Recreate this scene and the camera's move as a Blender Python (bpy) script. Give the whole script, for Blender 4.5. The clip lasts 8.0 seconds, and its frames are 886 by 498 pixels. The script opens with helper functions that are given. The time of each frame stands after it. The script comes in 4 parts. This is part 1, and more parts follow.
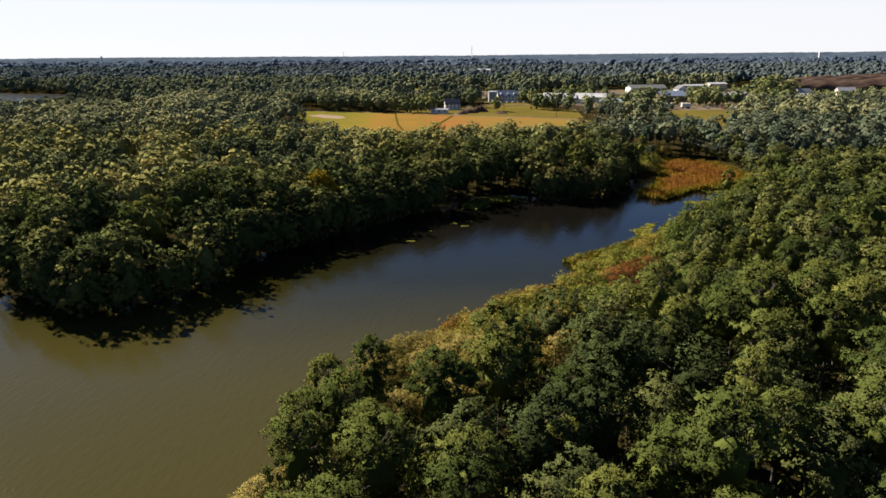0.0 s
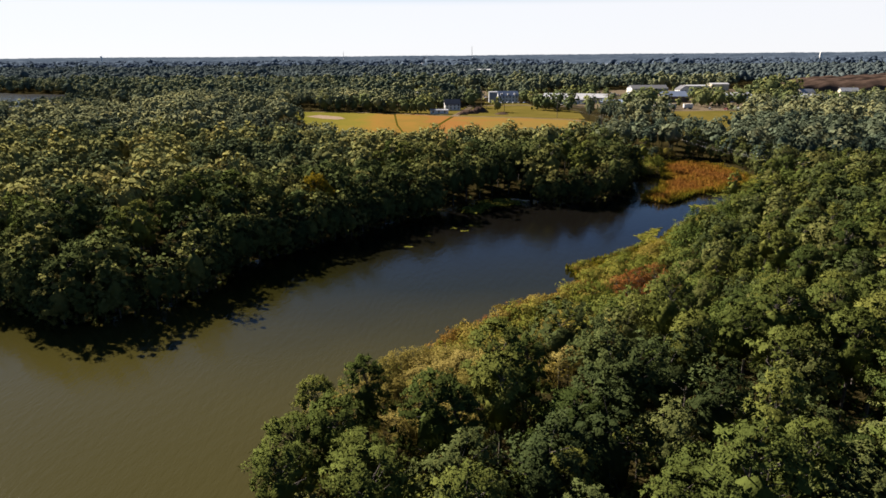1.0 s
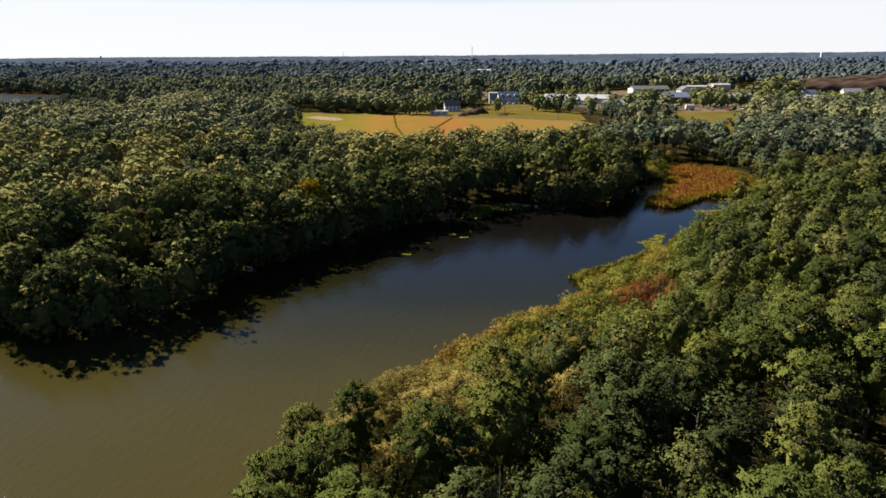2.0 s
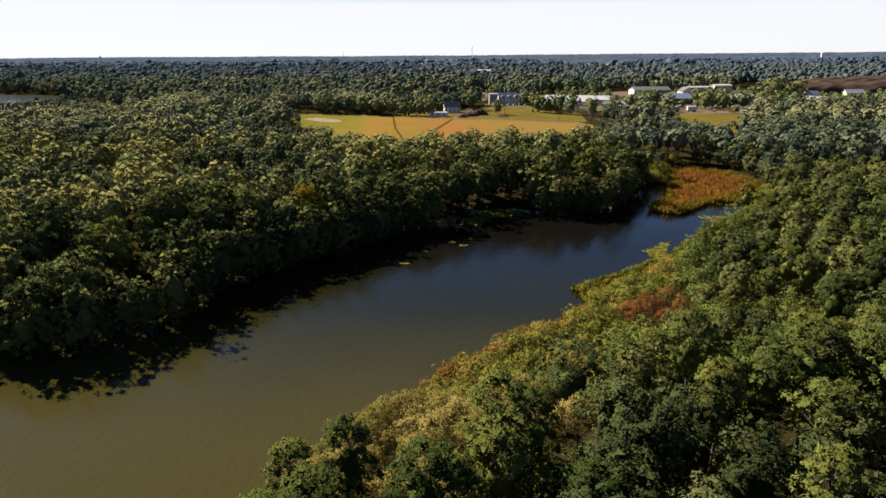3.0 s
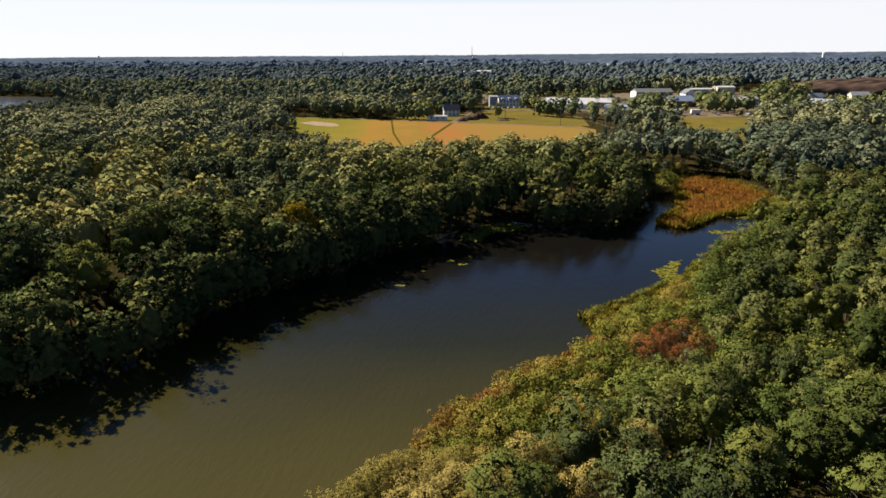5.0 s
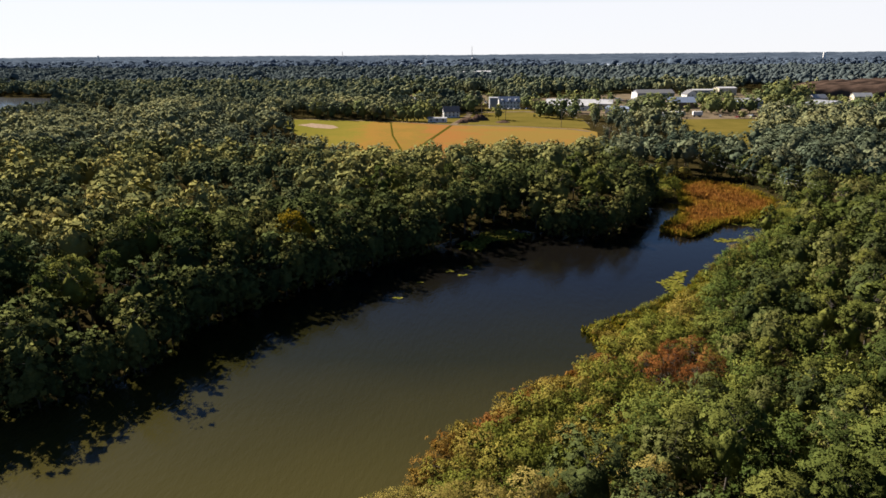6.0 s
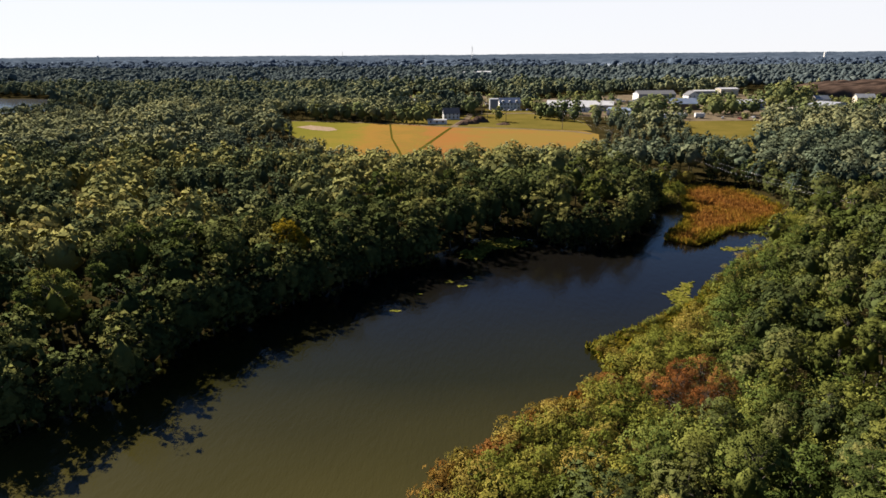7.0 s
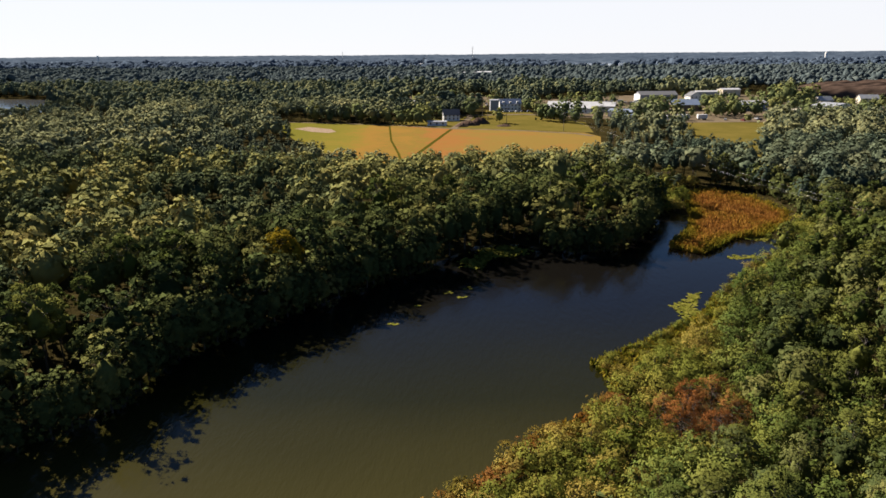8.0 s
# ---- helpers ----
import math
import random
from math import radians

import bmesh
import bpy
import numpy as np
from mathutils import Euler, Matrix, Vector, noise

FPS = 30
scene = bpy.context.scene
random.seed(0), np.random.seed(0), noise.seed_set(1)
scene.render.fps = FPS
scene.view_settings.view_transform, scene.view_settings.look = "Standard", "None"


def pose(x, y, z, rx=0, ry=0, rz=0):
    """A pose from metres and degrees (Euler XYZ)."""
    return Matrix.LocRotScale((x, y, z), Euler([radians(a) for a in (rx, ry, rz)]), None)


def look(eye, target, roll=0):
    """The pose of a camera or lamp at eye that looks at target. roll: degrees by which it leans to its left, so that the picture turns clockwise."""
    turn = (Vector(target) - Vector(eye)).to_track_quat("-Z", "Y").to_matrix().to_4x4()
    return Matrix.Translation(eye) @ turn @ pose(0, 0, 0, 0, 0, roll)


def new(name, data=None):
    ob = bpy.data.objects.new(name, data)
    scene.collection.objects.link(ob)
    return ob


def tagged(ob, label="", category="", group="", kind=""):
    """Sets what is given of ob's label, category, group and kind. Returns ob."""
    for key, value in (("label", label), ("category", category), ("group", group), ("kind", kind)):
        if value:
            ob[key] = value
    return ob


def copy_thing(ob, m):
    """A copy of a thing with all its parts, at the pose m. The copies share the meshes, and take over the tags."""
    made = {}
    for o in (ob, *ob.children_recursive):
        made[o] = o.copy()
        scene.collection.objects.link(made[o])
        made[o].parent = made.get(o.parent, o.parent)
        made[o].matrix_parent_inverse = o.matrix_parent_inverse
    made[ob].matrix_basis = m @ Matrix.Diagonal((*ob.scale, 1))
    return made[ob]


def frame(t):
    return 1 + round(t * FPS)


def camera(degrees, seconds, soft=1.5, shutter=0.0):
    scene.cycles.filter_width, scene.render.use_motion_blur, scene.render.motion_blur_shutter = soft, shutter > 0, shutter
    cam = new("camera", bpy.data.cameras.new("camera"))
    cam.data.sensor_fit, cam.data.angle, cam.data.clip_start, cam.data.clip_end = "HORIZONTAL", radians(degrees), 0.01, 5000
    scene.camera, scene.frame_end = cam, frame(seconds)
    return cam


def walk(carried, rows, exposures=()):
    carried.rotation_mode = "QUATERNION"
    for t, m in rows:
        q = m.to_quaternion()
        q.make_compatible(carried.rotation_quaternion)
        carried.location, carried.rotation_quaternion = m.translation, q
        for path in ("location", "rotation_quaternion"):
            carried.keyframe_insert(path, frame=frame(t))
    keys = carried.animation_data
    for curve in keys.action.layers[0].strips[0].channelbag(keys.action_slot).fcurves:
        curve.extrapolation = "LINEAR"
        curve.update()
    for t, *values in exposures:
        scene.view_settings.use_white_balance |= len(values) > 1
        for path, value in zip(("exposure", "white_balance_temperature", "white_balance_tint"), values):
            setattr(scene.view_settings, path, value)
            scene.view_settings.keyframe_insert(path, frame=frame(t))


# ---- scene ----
cam = camera(70.3, 8.0, soft=1.6)
PATH = [
    (0.0, (-0.49, 6.00, 45.11), (-3.19, 101.48, 15.48), -0.38),
    (1.0, (-0.32, 10.68, 45.19), (-3.05, 106.15, 15.56), -0.36),
    (2.0, (-0.18, 15.36, 45.66), (-2.92, 110.83, 16.01), -0.34),
    (3.0, (-0.06, 20.05, 46.43), (-2.79, 115.51, 16.76), -0.33),
    (4.0, (0.05, 24.73, 47.41), (-2.68, 120.18, 17.70), -0.32),
    (5.0, (0.15, 29.40, 48.50), (-2.57, 124.83, 18.75), -0.33),
    (6.0, (0.24, 34.06, 49.62), (-2.48, 129.48, 19.82), -0.33),
    (7.0, (0.34, 38.75, 50.66), (-2.41, 134.16, 20.82), -0.35),
    (8.0, (0.44, 43.54, 51.55), (-2.36, 138.93, 21.65), -0.36),
]
walk(cam, [(t, look(eye, target, roll)) for t, eye, target, roll in PATH])

# ---------------------------------------------------------------- world, sun
SUN_AZ, SUN_EL = -46.0, 33.0          # degrees from +Y (clockwise), above the horizon
sun_dir = Vector((math.sin(radians(SUN_AZ)) * math.cos(radians(SUN_EL)),
                  math.cos(radians(SUN_AZ)) * math.cos(radians(SUN_EL)), math.sin(radians(SUN_EL))))
world = bpy.data.worlds.new("world")
scene.world = world
world.use_nodes = True
wn = world.node_tree.nodes
sky = wn.new("ShaderNodeTexSky")
sky.sky_type, sky.sun_disc = "NISHITA", False
sky.sun_elevation, sky.sun_rotation = radians(SUN_EL), radians(SUN_AZ)
sky.air_density, sky.dust_density, sky.ozone_density = 0.75, 0.05, 6.0
wn["Background"].inputs["Strength"].default_value = 0.030
wl = world.node_tree.links
hz_co, hz_sep, hz_map, hz_mix = (wn.new(k) for k in ("ShaderNodeTexCoord", "ShaderNodeSeparateXYZ", "ShaderNodeMapRange", "ShaderNodeMix"))
hz_mix.data_type = "RGBA"
hz_map.interpolation_type = "SMOOTHSTEP"
hz_map.inputs["From Min"].default_value, hz_map.inputs["From Max"].default_value = 0.065, 0.10
hz_map.inputs["To Min"].default_value, hz_map.inputs["To Max"].default_value = 0.9, 0.0
wl.new(hz_co.outputs["Generated"], hz_sep.inputs["Vector"])
wl.new(hz_sep.outputs["Z"], hz_map.inputs["Value"])
hz_dot, hz_side, hz_mul = (wn.new(k) for k in ("ShaderNodeVectorMath", "ShaderNodeMapRange", "ShaderNodeMath"))
hz_dot.operation, hz_mul.operation = "DOT_PRODUCT", "MULTIPLY"
hz_dot.inputs[1].default_value = Vector((sun_dir.x, sun_dir.y, 0)).normalized()
hz_side.inputs["From Min"].default_value, hz_side.inputs["From Max"].default_value = -0.7, 0.05
hz_side.inputs["To Min"].default_value, hz_side.inputs["To Max"].default_value = 0.2, 1.0
wl.new(hz_co.outputs["Generated"], hz_dot.inputs[0])
wl.new(hz_dot.outputs["Value"], hz_side.inputs["Value"])
wl.new(hz_map.outputs["Result"], hz_mul.inputs[0])
wl.new(hz_side.outputs["Result"], hz_mul.inputs[1])
wl.new(hz_mul.outputs["Value"], hz_mix.inputs["Factor"])
wl.new(sky.outputs["Color"], hz_mix.inputs["A"])
hz_mix.inputs["B"].default_value = (9.9, 9.85, 10.2, 1)      # pale haze low over the land, strongest towards the sun
wl.new(hz_mix.outputs["Result"], wn["Background"].inputs["Color"])
sun = new("sun", bpy.data.lights.new("sun", "SUN"))
sun.data.energy, sun.data.angle, sun.data.color = 5.0, radians(0.5), (1.0, 0.89, 0.77)
sun.matrix_world = look(sun_dir * 500, (0, 0, 0))
scene.view_settings.exposure = 1.74


# ---------------------------------------------------------------- materials
def material(name):
    m = bpy.data.materials.new(name)
    m.use_nodes = True
    return m, m.node_tree.nodes, m.node_tree.links, m.node_tree.nodes["Principled BSDF"]


def ramp(nodes, links, fac, stops):
    r = nodes.new("ShaderNodeValToRGB")
    while len(r.color_ramp.elements) < len(stops):
        r.color_ramp.elements.new(0.5)
    for e, (p, c) in zip(r.color_ramp.elements, stops):
        e.position, e.color = p, (*c, 1)
    links.new(fac, r.inputs["Fac"])
    return r.outputs["Color"]


def noise_tex(nodes, links, scale, detail=3.0, rough=0.55):
    co = nodes.new("ShaderNodeNewGeometry")
    n = nodes.new("ShaderNodeTexNoise")
    n.inputs["Scale"].default_value, n.inputs["Detail"].default_value, n.inputs["Roughness"].default_value = scale, detail, rough
    links.new(co.outputs["Position"], n.inputs["Vector"])
    return n.outputs["Fac"]


def mix_fac(nodes, links, a, b, weight):
    m = nodes.new("ShaderNodeMix")
    m.data_type = "FLOAT"
    m.inputs["Factor"].default_value = weight
    links.new(a, m.inputs["A"])
    links.new(b, m.inputs["B"])
    return m.outputs["Result"]


def foliage(name, stops, stuff=False, through_light=0.22, rough=0.7):
    """Leaves: colour by the tree (object random, or the tint stored on joined woods), by leaf and by patches."""
    m, n, l, b = material(name)
    if stuff:
        a = n.new("ShaderNodeAttribute")
        a.attribute_name = "tint"
        base = a.outputs["Fac"]
    else:
        base = n.new("ShaderNodeObjectInfo").outputs["Random"]
    g = n.new("ShaderNodeNewGeometry")
    f = mix_fac(n, l, base, g.outputs["Random Per Island"], 0.20)
    f = mix_fac(n, l, f, noise_tex(n, l, 0.45), 0.22)
    col = ramp(n, l, f, stops)
    l.new(col, b.inputs["Base Color"])
    b.inputs["Roughness"].default_value = rough
    b.inputs["Specular IOR Level"].default_value = 0.0
    bp = n.new("ShaderNodeBump")
    bp.inputs["Strength"].default_value, bp.inputs["Distance"].default_value = 0.6, 0.2
    l.new(noise_tex(n, l, 2.6, 2.0, 0.7), bp.inputs["Height"])
    l.new(bp.outputs["Normal"], b.inputs["Normal"])
    t = n.new("ShaderNodeBsdfTranslucent")
    l.new(col, t.inputs["Color"])
    mx = n.new("ShaderNodeMixShader")
    mx.inputs["Fac"].default_value = through_light
    l.new(b.outputs["BSDF"], mx.inputs[1])
    l.new(t.outputs["BSDF"], mx.inputs[2])
    l.new(mx.outputs["Shader"], n["Material Output"].inputs["Surface"])
    return m


def plain(name, stops, scale=2.0, rough=0.8, metal=0.0, bump=0.0, detail=4.0):
    m, n, l, b = material(name)
    f = noise_tex(n, l, scale, detail)
    f = mix_fac(n, l, f, noise_tex(n, l, scale * 7), 0.35)
    l.new(ramp(n, l, f, stops), b.inputs["Base Color"])
    b.inputs["Roughness"].default_value, b.inputs["Metallic"].default_value = rough, metal
    if rough > 0.9:
        b.inputs["Specular IOR Level"].default_value = 0.0
    if bump:
        bp = n.new("ShaderNodeBump")
        bp.inputs["Strength"].default_value, bp.inputs["Distance"].default_value = 0.8, bump
        l.new(f, bp.inputs["Height"])
        l.new(bp.outputs["Normal"], b.inputs["Normal"])
    return m


PINE = [(0.20, (0.031, 0.043, 0.012)), (0.50, (0.060, 0.073, 0.018)), (0.80, (0.097, 0.101, 0.024))]
OAK = [(0.15, (0.029, 0.040, 0.015)), (0.45, (0.056, 0.068, 0.023)), (0.68, (0.089, 0.095, 0.030)), (0.90, (0.116, 0.104, 0.033))]
TAN = [(0.2, (0.118, 0.100, 0.024)), (0.5, (0.200, 0.160, 0.043)), (0.8, (0.262, 0.210, 0.065))]
m_pine = foliage("pine_needles", PINE, through_light=0.07)
m_oak = foliage("oak_leaves", OAK, through_light=0.08)
m_yard = foliage("yard_tree_leaves", [(0.15, (0.062, 0.080, 0.036)), (0.5, (0.115, 0.130, 0.050)), (0.85, (0.165, 0.165, 0.056))], through_light=0.08)
m_tan = foliage("fading_leaves", TAN)
m_yellow = foliage("yellow_leaves", [(0.2, (0.15, 0.11, 0.010)), (0.8, (0.32, 0.20, 0.02))])
m_red = foliage("rust_leaves", [(0.2, (0.125, 0.048, 0.015)), (0.55, (0.175, 0.072, 0.021)), (0.85, (0.195, 0.105, 0.033))])
m_shrub = foliage("shrub_leaves", [(0.2, (0.084, 0.100, 0.018)), (0.45, (0.140, 0.146, 0.027)), (0.65, (0.190, 0.168, 0.034)), (0.85, (0.215, 0.155, 0.038))])
m_young = foliage("young_leaves", [(0.2, (0.044, 0.064, 0.016)), (0.5, (0.078, 0.098, 0.023)), (0.8, (0.124, 0.130, 0.029))], through_light=0.12)
m_rust = foliage("rust_shrub_leaves", [(0.2, (0.110, 0.092, 0.018)), (0.5, (0.170, 0.105, 0.024)), (0.8, (0.155, 0.070, 0.022))])
WOODS = [(0.10, (0.033, 0.044, 0.025)), (0.36, (0.064, 0.078, 0.036)), (0.54, (0.121, 0.123, 0.046)), (0.72, (0.169, 0.161, 0.054)), (0.92, (0.215, 0.173, 0.056))]
m_woods = foliage("woods_leaves", WOODS, stuff=True, through_light=0.08)
m_grey_woods = foliage("grey_green_leaves", [(0.10, (0.023, 0.034, 0.025)), (0.36, (0.043, 0.059, 0.041)), (0.54, (0.073, 0.090, 0.056)), (0.72, (0.101, 0.114, 0.066)), (0.92, (0.122, 0.120, 0.064))], stuff=True, through_light=0.08)
m_reed = foliage("reed_blades", [(0.15, (0.090, 0.100, 0.012)), (0.4, (0.19, 0.135, 0.016)), (0.62, (0.25, 0.118, 0.026)), (0.9, (0.165, 0.072, 0.024))], stuff=True)
m_pad = foliage("lily_leaves", [(0.2, (0.075, 0.080, 0.012)), (0.8, (0.145, 0.135, 0.026))], stuff=True, through_light=0.1, rough=0.4)
# Farther crowns: leaf greens lifted towards blue, painting in some haze.
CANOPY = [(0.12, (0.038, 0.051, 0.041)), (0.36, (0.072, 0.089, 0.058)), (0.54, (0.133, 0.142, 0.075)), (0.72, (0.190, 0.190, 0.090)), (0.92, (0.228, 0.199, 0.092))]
m_canopy, n, l, b = material("haze_blued_canopy")
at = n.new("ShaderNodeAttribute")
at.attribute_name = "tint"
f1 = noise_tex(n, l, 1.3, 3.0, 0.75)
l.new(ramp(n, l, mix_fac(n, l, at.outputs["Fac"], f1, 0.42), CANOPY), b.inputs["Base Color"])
b.inputs["Roughness"].default_value, b.inputs["Specular IOR Level"].default_value = 0.8, 0.0
bp = n.new("ShaderNodeBump")
bp.inputs["Strength"].default_value, bp.inputs["Distance"].default_value = 1.0, 0.8
l.new(f1, bp.inputs["Height"])
l.new(bp.outputs["Normal"], b.inputs["Normal"])
m_bark = plain("bark", [(0.3, (0.030, 0.024, 0.019)), (0.7, (0.085, 0.070, 0.058))], 3.0, 0.9, bump=0.05)
m_ground = plain("forest_floor", [(0.3, (0.014, 0.012, 0.005)), (0.55, (0.026, 0.021, 0.008)), (0.75, (0.045, 0.034, 0.014))], 0.25, 0.95, bump=0.15)

m_water, n, l, b = material("lake_water")
b.inputs["Roughness"].default_value, b.inputs["IOR"].default_value, b.inputs["Specular IOR Level"].default_value = 0.03, 1.333, 0.26
co = n.new("ShaderNodeNewGeometry")
# Base colour runs along Y: olive at the near end, almost black far off.
tone_xyz, near_tone = n.new("ShaderNodeSeparateXYZ"), n.new("ShaderNodeMapRange")
near_tone.interpolation_type = "SMOOTHSTEP"
near_tone.inputs["From Min"].default_value, near_tone.inputs["From Max"].default_value = 190.0, 70.0
l.new(co.outputs["Position"], tone_xyz.inputs["Vector"])
l.new(tone_xyz.outputs["Y"], near_tone.inputs["Value"])
l.new(ramp(n, l, mix_fac(n, l, near_tone.outputs["Result"], noise_tex(n, l, 0.02), 0.2), [(0.15, (0.0040, 0.0036, 0.0030)), (0.5, (0.0098, 0.0096, 0.0021)), (0.85, (0.0340, 0.0295, 0.0078))]), b.inputs["Base Color"])
mp = n.new("ShaderNodeMapping")
mp.inputs["Rotation"].default_value = (0, 0, radians(-35))
mp.inputs["Scale"].default_value = (1.0, 0.35, 1.0)
l.new(co.outputs["Position"], mp.inputs["Vector"])
wv = n.new("ShaderNodeTexNoise")
wv.inputs["Scale"].default_value, wv.inputs["Detail"].default_value = 1.1, 4.0
l.new(mp.outputs["Vector"], wv.inputs["Vector"])
bp = n.new("ShaderNodeBump")
bp.inputs["Strength"].default_value, bp.inputs["Distance"].default_value = 0.45, 0.18
mp2 = n.new("ShaderNodeMapping")
mp2.inputs["Rotation"].default_value = (0, 0, radians(25))
mp2.inputs["Scale"].default_value = (1.0, 0.3, 1.0)
l.new(co.outputs["Position"], mp2.inputs["Vector"])
wv2 = n.new("ShaderNodeTexNoise")
wv2.inputs["Scale"].default_value, wv2.inputs["Detail"].default_value = 3.2, 3.0
l.new(mp2.outputs["Vector"], wv2.inputs["Vector"])
l.new(mix_fac(n, l, wv.outputs["Fac"], wv2.outputs["Fac"], 0.3), bp.inputs["Height"])
l.new(bp.outputs["Normal"], b.inputs["Normal"])


m_open_water, n, l, b = material("wind_ruffled_water")
b.inputs["Roughness"].default_value, b.inputs["IOR"].default_value = 0.12, 1.333
l.new(ramp(n, l, noise_tex(n, l, 0.02), [(0.3, (0.020, 0.022, 0.022)), (0.7, (0.030, 0.033, 0.034))]), b.inputs["Base Color"])


# ---------------------------------------------------------------- mesh helpers
def tri_mesh(name, verts, faces, mat, tint=None, smooth=False, normals=None):
    """A mesh from arrays of corners and triangles."""
    verts, faces = np.asarray(verts, np.float32), np.asarray(faces, np.int32)
    k = faces.shape[1]
    me = bpy.data.meshes.new(name)
    me.vertices.add(len(verts))
    me.vertices.foreach_set("co", verts.ravel())
    me.loops.add(faces.size)
    me.loops.foreach_set("vertex_index", faces.ravel())
    me.polygons.add(len(faces))
    me.polygons.foreach_set("loop_start", np.arange(0, faces.size, k, dtype=np.int32))
    me.polygons.foreach_set("use_smooth", np.full(len(faces), smooth))
    if tint is not None:
        at = me.attributes.new("tint", "FLOAT", "POINT")
        at.data.foreach_set("value", np.asarray(tint, np.float32))
    me.materials.append(mat)
    me.update(calc_edges=True)
    if normals is not None:
        at = me.attributes.new("custom_normal", "FLOAT_VECTOR", "POINT")
        at.data.foreach_set("vector", np.asarray(normals, np.float32).ravel())
    return me


def under(name, me, parent, label=""):
    ob = new(name, me)
    ob.parent = parent
    return tagged(ob, label)


def part(name, bm, mat, parent, label=""):
    me = bpy.data.meshes.new(name)
    bm.to_mesh(me)
    bm.free()
    me.materials.append(mat)
    return under(name, me, parent, label)


def inside(poly, x, y):
    """Which of the points lie in the polygon."""
    hit = np.zeros(np.shape(x), bool)
    for (x0, y0), (x1, y1) in zip(poly, poly[1:] + poly[:1]):
        cross = (y0 > y) != (y1 > y)
        hit ^= cross & (x < (x1 - x0) * (y - y0) / ((y1 - y0) or 1e-9) + x0)
    return hit


def edge_dist(poly, x, y):
    """The distance to a polygon's edge, negative inside."""
    d = np.full(np.shape(x), 1e9)
    for (x0, y0), (x1, y1) in zip(poly, poly[1:] + poly[:1]):
        dx, dy = x1 - x0, y1 - y0
        t = np.clip(((x - x0) * dx + (y - y0) * dy) / (dx * dx + dy * dy), 0, 1)
        d = np.minimum(d, np.hypot(x - x0 - t * dx, y - y0 - t * dy))
    return np.where(inside(poly, x, y), -d, d)


# ---------------------------------------------------------------- the plan
LAKE = [(-260, 118), (-150, 108), (-110, 112), (-95, 116), (-84, 121), (-71, 110), (-63, 113), (-56, 118), (-51, 128), (-51, 138),
        (-47, 146), (-38, 158), (-29, 168), (-19, 181), (-9, 190), (-1, 201), (5, 210), (14, 212), (22, 208), (31, 205), (40, 207),
        (48, 214), (55, 226), (61, 238), (68, 250), (74.5, 243), (70, 232), (66, 223), (60, 214.5), (55.5, 212.5), (58, 208), (64, 203.5), (71, 209),
        (79, 218), (87, 219), (91, 215), (84, 207), (68, 191), (57, 176), (50, 164), (36, 152), (27, 145), (22.5, 142), (24, 137), (23, 131),
        (16, 123.5), (9.5, 119.5), (8.5, 116.5), (3.5, 111.5), (-3.5, 106), (-7, 97), (-12, 84), (-18, 72), (-21, 58), (-24, 42), (-30, 10), (-44, -40), (-260, -40)]
POND = [(-900, 600), (-400, 600), (-395, 640), (-430, 720), (-470, 790), (-520, 812), (-600, 835), (-900, 840)]
MARSH = [(57, 209), (64, 203), (71, 209), (79, 218), (88, 220), (100, 231), (108, 243), (108, 262), (102, 277), (94, 284), (84, 275), (77, 256), (74, 240), (70, 232), (66, 223), (60, 214.5)]
FIELD = [(-136, 515), (-118, 460), (-96, 410), (-76, 372), (-56, 345), (-44, 331), (-26, 322), (-8, 327), (8, 333), (22, 338), (53, 345), (72, 366), (84, 425), (78, 445), (42, 456), (-5.5, 467), (-46, 488)]
MEADOW = [(118, 345), (140, 330), (160, 385), (188, 440), (214, 500), (150, 506), (136, 440)]
YARD = [(-56, 490), (-5, 468), (42, 457), (84, 446), (90, 505), (62, 540), (58, 600), (22, 604), (20, 570), (8, 560), (-2, 532), (-30, 530), (-50, 508)]
TALL = [(-27, 10), (-19, 44), (-16.5, 56), (-14.5, 64), (-12, 70.5), (-8.5, 70.5), (-6, 65), (-1, 63), (1.5, 66), (2, 72), (6, 76), (9, 84), (16, 93), (20, 101), (25, 108), (29, 109), (40, 112), (41.5, 132), (46, 146),
        (54, 162), (66, 176), (80, 194), (92, 207), (104, 219), (114, 238), (114, 262), (106, 282), (100, 292), (400, 300), (400, 10)]
BANK = [(-60, 10), (-45, 60), (-30, 100), (0, 140), (40, 180), (70, 212), (95, 222), (112, 240), (114, 262), (400, 262), (400, 10)]
GLINT = [(315, 2300), (310, 1950), (335, 1770), (405, 1730), (500, 1900), (625, 2300), (700, 2800), (600, 2930), (450, 2800)]
CLEAR = [(335, 600), (440, 600), (640, 690), (660, 900), (380, 900), (330, 800)]
CLEAR_WEST = [(84, 446), (140, 446), (150, 494), (100, 540), (75, 625), (62, 600), (62, 540), (90, 505)]
CLEAR_EAST = [(216, 500), (420, 505), (420, 545), (360, 545), (250, 530), (230, 515)]
CLEAR_LOT = [(-50, 610), (40, 610), (42, 650), (-48, 662)]
LOT = [(-56, 662), (42, 650), (42, 700), (26, 792), (-58, 792)]
WIRE = [(66, 452), (106, 208)]
TOWN = [(75, 625), (100, 540), (150, 506), (216, 502), (250, 530), (360, 540), (380, 620), (330, 800), (180, 790), (70, 720)]


